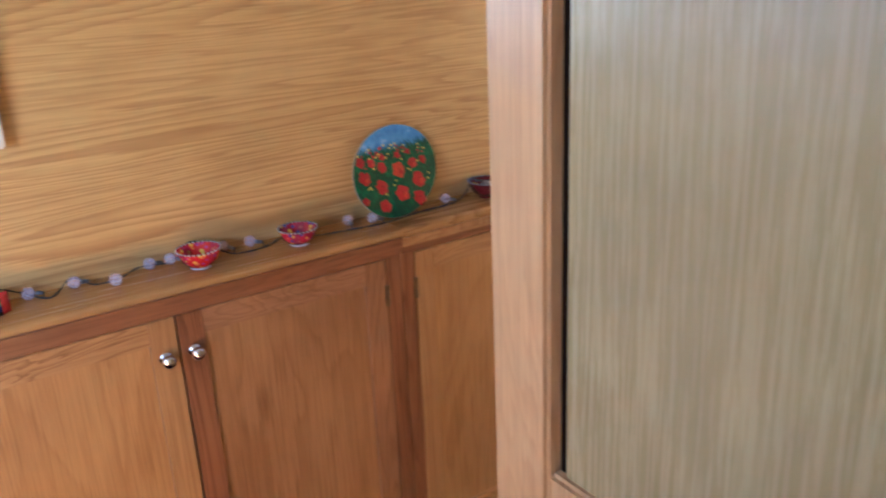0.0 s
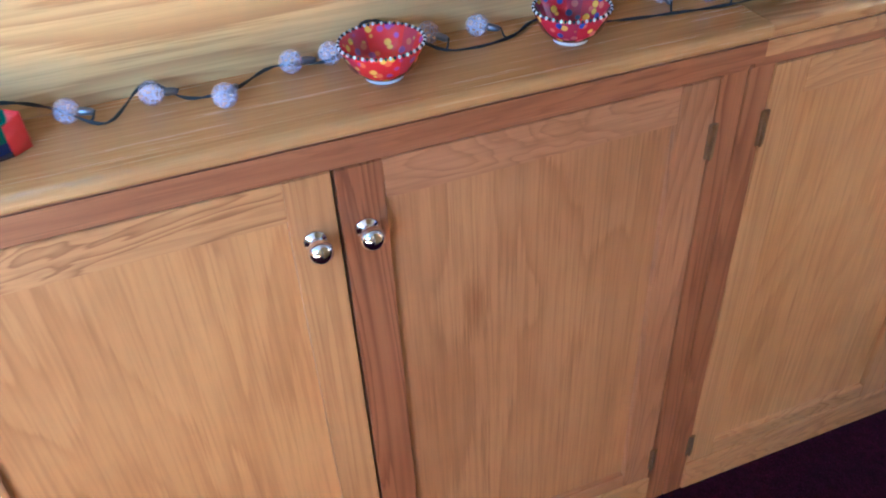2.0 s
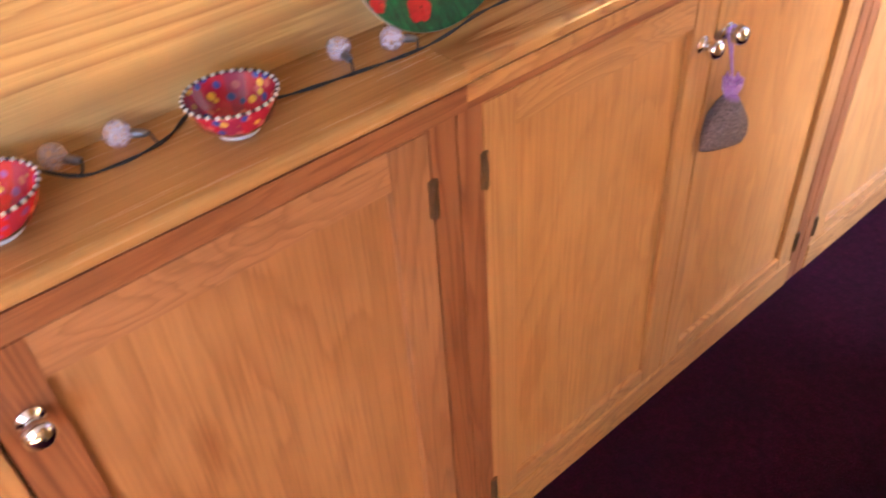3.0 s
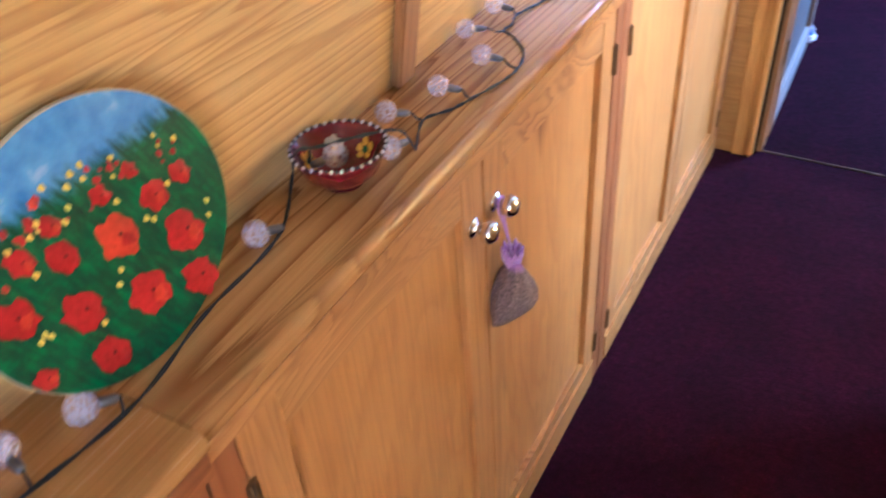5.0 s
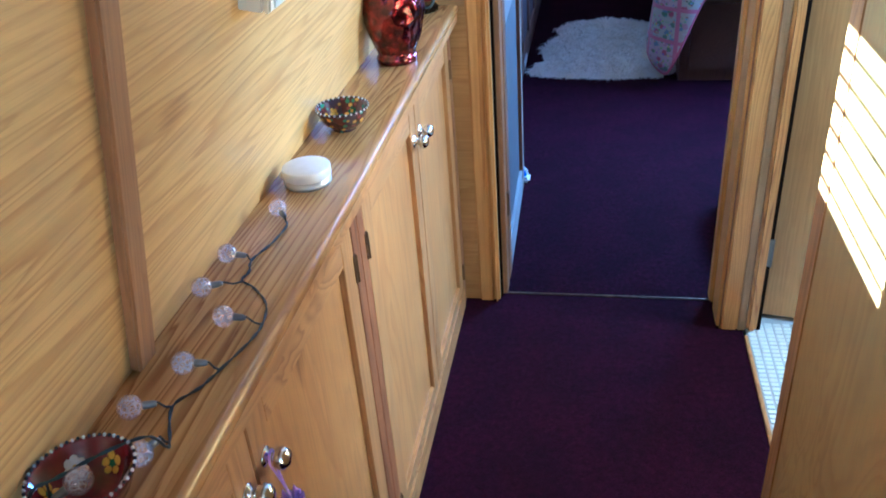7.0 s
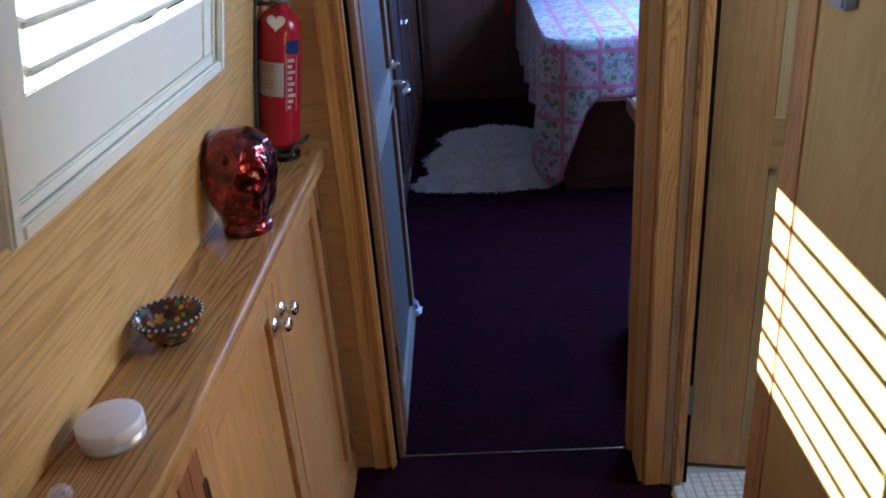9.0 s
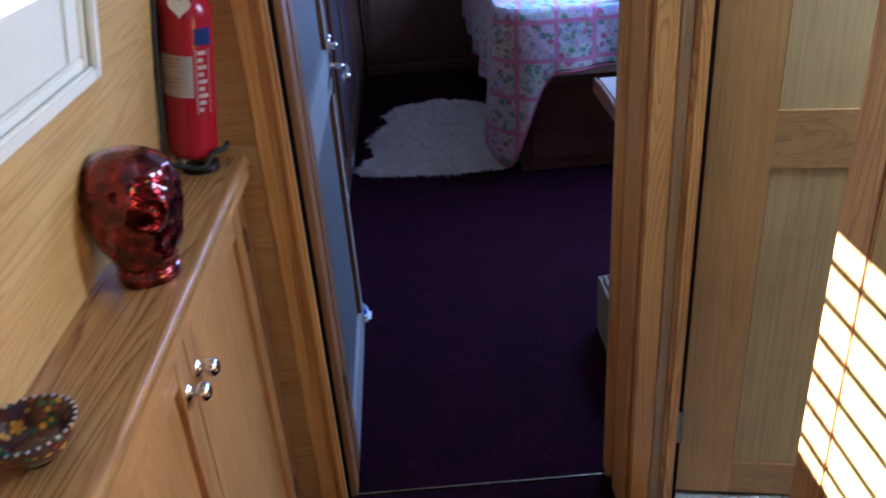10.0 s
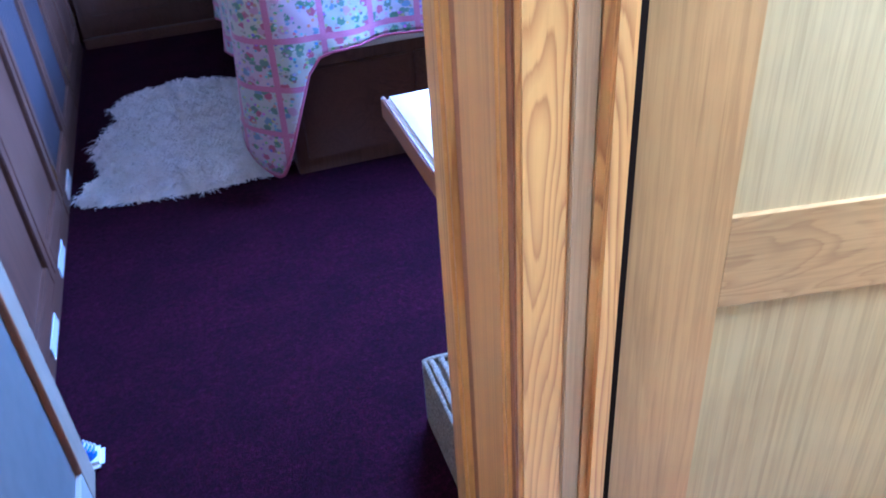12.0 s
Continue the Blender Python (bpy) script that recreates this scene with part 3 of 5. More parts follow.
def bullnose(front, y0, y1, deep):
    """A board edge rounded at its outer side only."""
    ins, lo = front - 0.022, SHELF - deep
    prof = [(ins, lo), (ins, SHELF)]
    for i in range(8):
        t = math.pi / 2 * (1 - i / 7)
        prof.append((front - 0.010 + 0.010 * math.cos(t), SHELF - 0.010 + 0.010 * math.sin(t)))
    for i in range(6):
        t = -math.pi / 2 * i / 5
        prof.append((front - 0.004 + 0.004 * math.cos(t), lo + 0.004 + 0.004 * math.sin(t)))
    bm = bmesh.new()
    a = [bm.verts.new((x, y0, z)) for x, z in prof]
    b = [bm.verts.new((x, y1, z)) for x, z in prof]
    for i in range(len(prof)):
        j = (i + 1) % len(prof)
        bm.faces.new((a[i], a[j], b[j], b[i]))
    bm.faces.new(a[::-1]); bm.faces.new(b)
    bmesh.ops.recalc_face_normals(bm, faces=bm.faces)
    return bm


def shelf(y0, y1, front, deep, woods, label):
    s = thing("shelf", label, "shelf", "shelf over the cupboards")
    part("board", box(-0.112, front - 0.0222, y0, y1, SHELF - 0.014, SHELF, 0), woods[0], s)
    part("nosing", bullnose(front, y0, y1, deep), woods[1], s)
    part("fascia", box(0.0045, front - 0.004, y0, y1, 0.864, SHELF - deep - 0.0008, 0.0025), woods[2], s)
    return s


shelf(-4.1, 0.029, 0.036, 0.016, (shelf_plain, shelf_plain, red_h), "varnished ash shelf running along the cabin side")
shelf(0.030, 1.965, 0.027, 0.021, (shelf_h, nosing_h, oak_h), "varnished ash shelf with rounded nosing")

# ---- doors ----


def latch_handle(door, at, turn):
    """Chrome lever on a back plate; the lever points along +y before the turn."""
    part("back_plate", box(0.0, 0.004, -0.02, 0.02, -0.075, 0.075, 0.002), chrome, door, "chrome back plate", m=pose(*at, 0, 0, turn))
    lev = smooth_path([(0.0, 0, 0), (0.03, 0, 0), (0.045, -0.010, 0), (0.05, -0.04, -0.002), (0.05, -0.075, -0.006), (0.048, -0.09, -0.004)], 6)
    part("lever", tube(lev, 0.0095, 14), chrome, door, "chrome lever handle", True, m=pose(*at, 0, 0, turn))
    part("lever_end", lathe([(0, -0.013), (0.009, -0.010), (0.013, 0.0), (0.009, 0.010), (0, 0.013)], 18), chrome, door, "rounded chrome lever end", True, m=pose(*at, 0, 0, turn) @ Matrix.Translation((0.048, -0.095, -0.004)))
    part("thumb_turn", lathe([(0, 0.0), (0.014, 0.0), (0.014, 0.006), (0.008, 0.010), (0.010, 0.022), (0, 0.026)], 20), chrome, door, "chrome thumb turn", True, m=pose(*at, 0, 0, turn) @ Matrix.Translation((0.003, 0, 0.055)) @ pose(0, 0, 0, 0, 90, 0))


bath_door = thing("door_bathroom", "open pale oak panelled bathroom door with beaded panels", "door")
bath_door["kind"] = "structure"
bath_door.matrix_basis = pose(0.856, 1.929, 0, 0, 0, -10)
DY = 0.0
for x0, x1 in ((0.002, 0.137), (0.50, 0.60)):
    part("stile", box(x0, x1, DY, DY + 0.035, 0.012, 1.84, 0.0005), stile_v, bath_door)
for z0, z1 in ((0.012, 0.10), (0.822, 0.934), (1.72, 1.84)):
    part("rail", box(0.1371, 0.4999, DY + 0.0003, DY + 0.0347, z0, z1, 0.0004), oak_x, bath_door)
for z0, z1 in ((0.10, 0.822), (0.934, 1.72)):
    part("panel", box(0.135, 0.502, DY + 0.007, DY + 0.022, z0 - 0.002, z1 + 0.002, 0), pale_v, bath_door, "pale oak panel")
    # Dark strips paint the recess shade at the panel's sides and top.
    for x0, x1, a, b in ((0.1375, 0.1395, z0, z1), (0.4975, 0.4995, z0, z1), (0.1395, 0.4975, z1 - 0.002, z1)):
        part("panel_groove", box(x0, x1, DY + 0.005, DY + 0.0069, a, b, 0), dark_v, bath_door, "dark strip painted as recess shade at the panel edge")
for z in (0.256, 1.5):
    part("hinge", add_box(box(0.8425, 0.850, 1.8605, 1.8635, z - 0.042, z + 0.042, 0.001), 0.8495, 0.8555, 1.857, 1.864, z - 0.044, z + 0.044, 0.002), steel, bath_door, "steel butt hinge", m=bath_door.matrix_basis.inverted())

bed_door = thing("door_bedroom", "open bedroom door with pale panels and chrome lever", "door")
bed_door["kind"] = "structure"
bed_door.matrix_basis = pose(0.128, 2.062, 0, 0, 0, 0.9)
L = 0.685
part("stile", box(-0.035, 0.0, 0.0, 0.075, 0.012, 1.84, 0.003), batten_v, bed_door, "brown oak hinge stile")
part("stile", box(-0.035, 0.0, L - 0.085, L, 0.012, 1.84, 0.003), greyed_v, bed_door)
for z0, z1 in ((0.012, 0.11), (0.80, 0.92), (1.72, 1.84)):
    part("rail", box(-0.035, -0.0003, 0.075, L - 0.085, z0, z1, 0.003), greywash, bed_door)
for z0, z1 in ((0.11, 0.80), (0.92, 1.72)):
    part("panel", box(-0.024, -0.010, 0.075, L - 0.085, z0, z1, 0), greypanel, bed_door, "pale painted panel")
    part("bead", box(-0.012, 0.002, L - 0.095, L - 0.083, z0, z1, 0.002), red_v, bed_door, "orange pine bead")
for z in (0.289, 1.5):
    part("hinge", box(-0.006, 0.004, -0.014, 0.004, z - 0.038, z + 0.038, 0.002), bronze, bed_door, "dark butt hinge")
latch_handle(bed_door, (0.0, L - 0.045, 0.862), 0)

# ---- things on the shelf ----


def bowl_mats(name, glaze, petals):
    """Glazed bowl with painted petals in rings inside and spots outside."""
    m, n, l, p = node_mat(name)
    tc = n.new("ShaderNodeTexCoord")
    sep = n.new("ShaderNodeSeparateXYZ"); l.new(tc.outputs["Object"], sep.inputs[0])
    ang = n.new("ShaderNodeMath"); ang.operation = "ARCTAN2"; l.new(sep.outputs[1], ang.inputs[0]); l.new(sep.outputs[0], ang.inputs[1])
    k = n.new("ShaderNodeMath"); k.operation = "MULTIPLY"; k.inputs[1].default_value = 4.0; l.new(ang.outputs[0], k.inputs[0])
    s = n.new("ShaderNodeMath"); s.operation = "SINE"; l.new(k.outputs[0], s.inputs[0])
    v = n.new("ShaderNodeTexVoronoi"); v.inputs["Scale"].default_value = 95; l.new(tc.outputs["Object"], v.inputs["Vector"])
    spots = ramp(n, l, v.outputs["Distance"], [(0.30, (1, 1, 1)), (0.42, (0, 0, 0))])
    hue = n.new("ShaderNodeSeparateColor"); l.new(v.outputs["Color"], hue.inputs[0])
    st = [(0.0, petals[0]), (0.34, petals[1]), (0.67, petals[2])]
    r = n.new("ShaderNodeValToRGB"); r.color_ramp.interpolation = "CONSTANT"
    el = r.color_ramp.elements
    el.new(0.5)
    for e, (pp, c) in zip(el, st):
        e.position, e.color = pp, (*c, 1)
    l.new(hue.outputs[0], r.inputs[0])
    ray = n.new("ShaderNodeMath"); ray.operation = "GREATER_THAN"; ray.inputs[1].default_value = 0.55; l.new(s.outputs[0], ray.inputs[0])
    c = mix(n, l, spots, glaze, r.outputs[0])
    dark = mix(n, l, 0.35, c, petals[3])
    out = mix(n, l, ray.outputs[0], c, dark)
    l.new(out, p.inputs["Base Color"])
    p.inputs["Roughness"].default_value = 0.14
    p.inputs["Coat Weight"].default_value = 0.5
    return m


bead_dark = plain("dark_rim_glaze", (0.02, 0.022, 0.03), 0.2, 0, 0.1, 50, 0)
bead_white = plain("white_rim_glaze", (0.62, 0.60, 0.60), 0.2, 0, 0.05, 50, 0)


def bowl(x, y, glaze, petals, label, turn=0.0, r=0.044):
    b = thing("bowl", label, "bowl", "painted bowls on the shelf", (x, y, SHELF))
    b.rotation_euler[2] = turn
    h = 0.038 * r / 0.044
    prof = [(0, 0.0075), (0.45 * r, 0.0085), (0.72 * r, 0.45 * h), (0.93 * r, 0.94 * h), (0.985 * r, h), (1.0 * r, 0.99 * h), (0.985 * r, 0.90 * h), (0.80 * r, 0.42 * h), (0.52 * r, 0.0045), (0.50 * r, 0.004), (0, 0.004)]
    gl = bowl_mats("glazed_" + label.split()[0], glaze, petals)
    part("body", lathe(prof, 40), gl, b, "", True)
    part("foot", lathe([(0.30 * r, 0.0042), (0.44 * r, 0.0042), (0.45 * r, 0.0), (0.40 * r, 0.0), (0.30 * r, 0.003)], 32), gl if r > 0.045 else white_cer, b, "glazed foot ring", True)
    bm = bmesh.new()
    for i in range(60):
        a = 2 * math.pi * i / 60
        q = bmesh.ops.create_icosphere(bm, subdivisions=1, radius=0.0018, matrix=Matrix.Translation((0.985 * r * math.cos(a), 0.985 * r * math.sin(a), h)) @ Matrix.Diagonal((1, 1, 1.3, 1)))
        for f in {f for v in q["verts"] for f in v.link_faces}:
            f.material_index = i % 2
    part("rim", bm, [bead_dark, bead_white], b, "black and white beaded rim", True)
    return b


def painted_flower(b, r, a, mat, heart, lobes, label, size=1.0):
    """A flower of thick glaze on the inner side of a bowl, at an angle about its axis."""
    bm = bmesh.new()
    h = 0.038 * r / 0.044
    p0, p1, p2 = Vector((0.45 * r, 0.0085)), Vector((0.72 * r, 0.45 * h)), Vector((0.93 * r, 0.94 * h))

    def on(u, v, lift):
        t = 0.5 + v / (p2 - p0).length
        q = p0.lerp(p1, max(0.0, t * 2)) if t < 0.5 else p1.lerp(p2, min(1.0, t * 2 - 1))
        aa = a + u / q.x
        rr = q.x - 0.0008 - lift
        return Vector((rr * math.cos(aa), rr * math.sin(aa), q.y + 0.0006 + lift * 0.6))
    for k in range(lobes):
        t = 2 * math.pi * k / lobes
        cu, cv = size * 0.0062 * math.cos(t), size * 0.0062 * math.sin(t)
        c = bm.verts.new(on(cu, cv, 0.0011))
        ring = [bm.verts.new(on(cu + size * 0.0036 * math.cos(2 * math.pi * i / 8), cv + size * 0.0036 * math.sin(2 * math.pi * i / 8), 0.0003)) for i in range(8)]
        for i in range(8):
            bm.faces.new((c, ring[i], ring[(i + 1) % 8])).material_index = 0
    c = bm.verts.new(on(0, 0, 0.0016))
    ring = [bm.verts.new(on(size * 0.0032 * math.cos(2 * math.pi * i / 8), size * 0.0032 * math.sin(2 * math.pi * i / 8), 0.0004)) for i in range(8)]
    for i in range(8):
        bm.faces.new((c, ring[i], ring[(i + 1) % 8])).material_index = 1
    part("painted_flower", bm, [mat, heart], b, label, True)


YEL, WHT, TEAL, NAVY = (0.75, 0.42, 0.03), (0.72, 0.66, 0.60), (0.03, 0.22, 0.20), (0.02, 0.02, 0.08)
bowl(-0.039, -0.396, (0.52, 0.012, 0.015), [YEL, (0.30, 0.05, 0.25), (0.65, 0.12, 0.03), NAVY], "red painted ceramic bowl with beaded rim")
bowl(-0.033, -0.186, (0.33, 0.008, 0.03), [YEL, (0.05, 0.06, 0.30), (0.50, 0.10, 0.08), NAVY], "crimson painted ceramic bowl with beaded rim", 0.6, 0.042)
maroon = bowl(-0.052, 0.325, (0.115, 0.004, 0.010), [(0.15, 0.006, 0.014), (0.10, 0.004, 0.010), (0.14, 0.012, 0.02), (0.08, 0.008, 0.010)], "maroon painted ceramic bowl holding one fairy light", 1.1, 0.046)
brown_bowl = bowl(-0.052, 1.165, (0.075, 0.016, 0.014), [YEL, (0.06, 0.20, 0.10), (0.22, 0.04, 0.03), (0.02, 0.06, 0.08)], "brown painted ceramic bowl with white beaded rim", 0.2, 0.046)

glaze_yellow = plain("yellow_glaze", (0.70, 0.40, 0.03), 0.2, 0, 0.3, 300, 0.1)
glaze_white = plain("white_glaze", (0.66, 0.58, 0.54), 0.2, 0, 0.2, 300, 0.1)
glaze_green = plain("green_glaze", (0.03, 0.13, 0.05), 0.2, 0, 0.3, 300, 0.1)
for i in range(6):
    painted_flower(maroon, 0.046, i * math.pi / 3 + 0.25, glaze_white if i % 2 else glaze_yellow, glaze_yellow if i % 2 else glaze_green, 7 if i % 2 else 5, "white flower" if i % 2 else "yellow flower", 1.15)
    painted_flower(brown_bowl, 0.046, i * math.pi / 3 + 0.1, glaze_green if i % 2 else glaze_yellow, glaze_yellow, 5, "green flower" if i % 2 else "yellow flower", 0.85)

# round canvas with painted poppies, leaning on the cabin side


def painting_ground():
    m, n, l, p = node_mat("poppy_field_paint")
    tc = n.new("ShaderNodeTexCoord")
    sep = n.new("ShaderNodeSeparateXYZ"); l.new(tc.outputs["Object"], sep.inputs[0])
    turn = n.new("ShaderNodeMapping"); turn.inputs["Rotation"].default_value = (radians(-25), 0, 0)
    l.new(tc.outputs["Object"], turn.inputs["Vector"])
    stroke = noise_tex(n, l, mapped(n, l, turn.outputs[0], (1, 1, 0.16)), 260, 4, 0.7, 0.6)
    broad = noise_tex(n, l, tc.outputs["Object"], 45, 3)
    green = ramp(n, l, stroke, [(0.32, (0.003, 0.035, 0.015)), (0.50, (0.006, 0.10, 0.032)), (0.66, (0.012, 0.20, 0.05)), (0.84, (0.05, 0.28, 0.06))])
    green = mix(n, l, 0.8, green, ramp(n, l, noise_tex(n, l, tc.outputs["Object"], 38, 3, 0.6, 1.0), [(0.36, (0.35, 0.45, 0.55)), (0.62, (1.0, 1.0, 1.0))]), "MULTIPLY")
    cloud = ramp(n, l, broad, [(0.35, (0.055, 0.20, 0.50)), (0.60, (0.13, 0.33, 0.62)), (0.78, (0.50, 0.60, 0.72))])
    t = n.new("ShaderNodeMath"); t.operation = "MULTIPLY_ADD"; t.inputs[1].default_value = -0.06
    l.new(sep.outputs[1], t.inputs[0]); l.new(sep.outputs[2], t.inputs[2])
    u = n.new("ShaderNodeMath"); u.operation = "MULTIPLY_ADD"; u.inputs[1].default_value = 0.055
    l.new(stroke, u.inputs[0]); l.new(t.outputs[0], u.inputs[2])
    k = n.new("ShaderNodeMapRange"); k.inputs[1].default_value, k.inputs[2].default_value = 0.080, 0.094
    l.new(u.outputs[0], k.inputs[0])
    l.new(mix(n, l, k.outputs[0], green, cloud), p.inputs["Base Color"])
    p.inputs["Roughness"].default_value = 0.42
    bump(n, l, p, stroke, 0.5, 0.001)
    return m


R = 0.106
disc = thing("round_painting", "round canvas painted with red poppies leaning on the wall", "painting", "", (-0.055, 0.072, SHELF))
disc.rotation_euler = (0, math.radians(-3.0), math.radians(-3))
canvas_edge = plain("raw_canvas_edge", (0.42, 0.38, 0.28), 0.8, 0, 0.1, 120, 0.3)
bm = lathe([(0, 0.004), (R - 0.001, 0.004), (R, 0.005), (R, 0.008), (R - 0.001, 0.009), (0, 0.009)], 72)
STAND = Matrix.Translation((0, 0, R)) @ pose(0, 0, 0, 0, 90, 0)
bm.transform(Matrix.Translation((-0.001, 0, 0)) @ pose(0, 0, 0, 0, 90, 0))
bmesh.ops.recalc_face_normals(bm, faces=bm.faces)
for f in bm.faces:
    f.material_index = 0 if f.normal.x > 0.9 else 1
part("canvas", bm, [painting_ground(), canvas_edge], disc, "", m=Matrix.Translation((0, 0, R)))
poppy_reds = [plain("poppy_red", (0.38, 0.010, 0.010), 0.4, 0, 0.55, 160, 0.6), plain("poppy_orange", (0.52, 0.045, 0.012), 0.4, 0, 0.5, 160, 0.6)]
bud_yellow = plain("bud_yellow", (0.72, 0.55, 0.05), 0.45, 0, 0.3, 300, 0.3)
heart_black = plain("poppy_heart", (0.03, 0.008, 0.01), 0.5, 0, 0.2, 100, 0.1)


def dab(bm, u, v, r, layer, mat, lobes=5):
    """A ragged dab of thick paint on the canvas."""
    n = 22
    ph = random.random() * 6
    c = bm.verts.new((0.0092 + layer, u * R, v * R))
    ring = []
    for i in range(n):
        a = 2 * math.pi * i / n
        q = r * R * (0.92 + 0.09 * math.sin(lobes * a + ph) + 0.13 * random.uniform(-1, 1))
        ring.append(bm.verts.new((0.0083, u * R + 0.92 * q * math.cos(a + 0.25), v * R + 1.05 * q * math.sin(a))))
    for i in range(n):
        f = bm.faces.new((c, ring[i], ring[(i + 1) % n]))
        f.material_index = mat


random.seed(5)
bm = bmesh.new()
blooms = [(-.74, -.04, .16), (-.35, -.28, .17), (.12, -.49, .19), (.53, -.65, .18), (-.31, -.70, .16), (-.75, -.52, .10), (-.81, .31, .12), (-.56, .26, .11), (-.32, .13, .13),
          (.06, .03, .18), (.54, -.25, .19), (.41, .13, .13), (.66, .17, .10), (-.31, .36, .09), (.06, .35, .085), (.31, .39, .07), (-.34, .54, .04), (-.41, .46, .04), (-.57, .48, .035), (-.70, .18, .03)]
for u, v, r in blooms:
    r *= 0.97
    dab(bm, u, v, r, 0.0012, 1 if random.random() < 0.3 else 0)
    dab(bm, u + r * 0.25, v - r * 0.2, r * 0.55, 0.0020, 1 - int(random.random() < 0.5), 3)
    dab(bm, u + r * 0.1, v + r * 0.1, r * 0.17, 0.0028, 3, 3)
for i in range(46):
    u = random.uniform(-0.9, 0.88)
    v = random.uniform(0.30, 0.56) - 0.03 * u
    if u * u + v * v < 0.86:
        dab(bm, u, v, random.uniform(0.014, 0.030), 0.0009, 2 if random.random() < 0.2 else 0, 3)
for u, v in ((-.51, .14), (-.63, -.24), (-.67, -.27), (-.60, -.28), (.79, -.15), (.77, -.26), (-.01, -.19), (-.06, -.28), (.30, .02), (.35, -.02), (-.44, .37), (-.59, .37), (-.85, .45), (-.06, .58), (-.11, .52), (-.25, .60), (.02, .60), (.15, .25), (-.26, -.45), (-.21, .33), (.54, .15)):
    dab(bm, u, v, 0.026, 0.0011, 2, 3)
part("paint_layer", bm, [*poppy_reds, bud_yellow, heart_black], disc, "thick red and yellow dabs of paint", True, m=Matrix.Translation((0, 0, R)))

# white tin
tin = thing("round_tin", "low round white tin with a lid on the shelf", "tin", "", (-0.052, 0.955, SHELF))
part("body", lathe([(0, 0), (0.034, 0), (0.0358, 0.002), (0.0358, 0.008), (0.0340, 0.0095), (0.0340, 0.0128), (0, 0.0128)], 48), plain("zinc", (0.62, 0.60, 0.56), 0.35, 0.5, 0.1, 60, 0.05), tin, "", True)
part("lid", lathe([(0, 0.0129), (0.0355, 0.0129), (0.0368, 0.0138), (0.0368, 0.0262), (0.0360, 0.0278), (0.0345, 0.0285), (0, 0.0288)], 48), plain("white_lacquer", (0.76, 0.745, 0.75), 0.35, 0, 0.1, 70, 0.05), tin, "white lacquered lid", True)

# red mirrored glass ornament
def ruby_mat():
    m, n, l, p = node_mat("ruby_mirror_glass")
    vec = coords(n, l, False)
    f = noise_tex(n, l, vec, 45, 3, 0.6)
    l.new(ramp(n, l, f, [(0.36, (0.035, 0.001, 0.004)), (0.52, (0.16, 0.006, 0.012)), (0.68, (0.38, 0.030, 0.030))]), p.inputs["Base Color"])
    p.inputs["Metallic"].default_value, p.inputs["Roughness"].default_value = 0.95, 0.09
    p.inputs["Coat Weight"].default_value = 1.0
    p.inputs["Coat Roughness"].default_value = 0.03
    bump(n, l, p, f, 0.8, 0.006)
    return m


prof = [(0, 0.0), (0.036, 0.0), (0.041, 0.003), (0.041, 0.013), (0.038, 0.019), (0.043, 0.032), (0.052, 0.058), (0.060, 0.088), (0.063, 0.115), (0.060, 0.140), (0.050, 0.163), (0.034, 0.178), (0.015, 0.184), (0, 0.185)]
pts = smooth_path([(r, 0, z) for r, z in prof], 4)
bm = lathe([(max(p.x, 0.0), p.z) for p in pts], 128)
for v in bm.verts:
    if v.co.z > 0.02:
        a = math.atan2(v.co.y, v.co.x)
        k = 1 + 0.055 * noise.noise(v.co * 42) + 0.035 * noise.noise(v.co * 95) + 0.02 * math.sin(a * 14) * max(0, math.sin((v.co.z - 0.13) * 40))
        v.co.x *= k; v.co.y *= k * 0.94
        # a raised ring and a brow band
        d = (Vector((a - (-1.0), (v.co.z - 0.112) * 16))).length
        v.co.xy *= 1 + 0.07 * math.exp(-((d - 0.42) / 0.12) ** 2) + 0.06 * math.exp(-((v.co.z - 0.150 - 0.012 * math.cos(a)) / 0.006) ** 2)
vase = part("vase", bm, ruby_mat(), None, "", True, m=pose(-0.036, 1.527, SHELF, 0, 0, 0) @ Matrix.Diagonal((1.04, 1.06, 1.0, 1)))
tagged(vase, "ruby red mirrored glass ornament with moulded relief", "vase")

# fairy lights
string = thing("fairy_lights", "string of crackle glass globe lights on black wire", "string lights")
bulbs = [(-.078, -.701, 0, (.01, .035)), (-.080, -.622, 0, (.0, .03)), (-.042, -.556, 0, (-.03, .02)), (-.087, -.481, 0, (.0, .035)), (-.088, -.439, 0, (.01, .03)),
         (-.090, -.329, 0, (.025, .02)), (-.084, -.274, 0, (.02, .03)), (-.072, -.048, 0, (.032, -.005)), (-.051, .002, 0, (.018, .026)), (-.064, .210, 0, (.012, .022)),
         (-.060, .328, .012, (-.015, -.020)), (-.030, .375, 0, (.006, .022)), (-.071, .434, 0, (.032, .016)), (-.047, .505, 0, (.033, .008)), (-.037, .590, 0, (.035, .004)),
         (-.088, .646, 0, (.033, .022)), (-.087, .724, 0, (.030, .002)), (-.062, .848, 0, (.018, -.020))]
cap_mat = plain("pewter_cap", (0.20, 0.20, 0.21), 0.35, 0.8, 0.2, 80, 0)
globe = lathe([(0.0129 * math.sin(math.pi * i / 14), 0.0129 * (1 - math.cos(math.pi * i / 14))) for i in range(15)], 20)
globe_mesh = mesh_of("globe", globe, bulb_glass, True)
cap_mesh = mesh_of("cap", lathe([(0, 0), (0.0038, 0), (0.0042, 0.002), (0.0036, 0.011), (0.0022, 0.014), (0, 0.014)], 12), cap_mat, True)
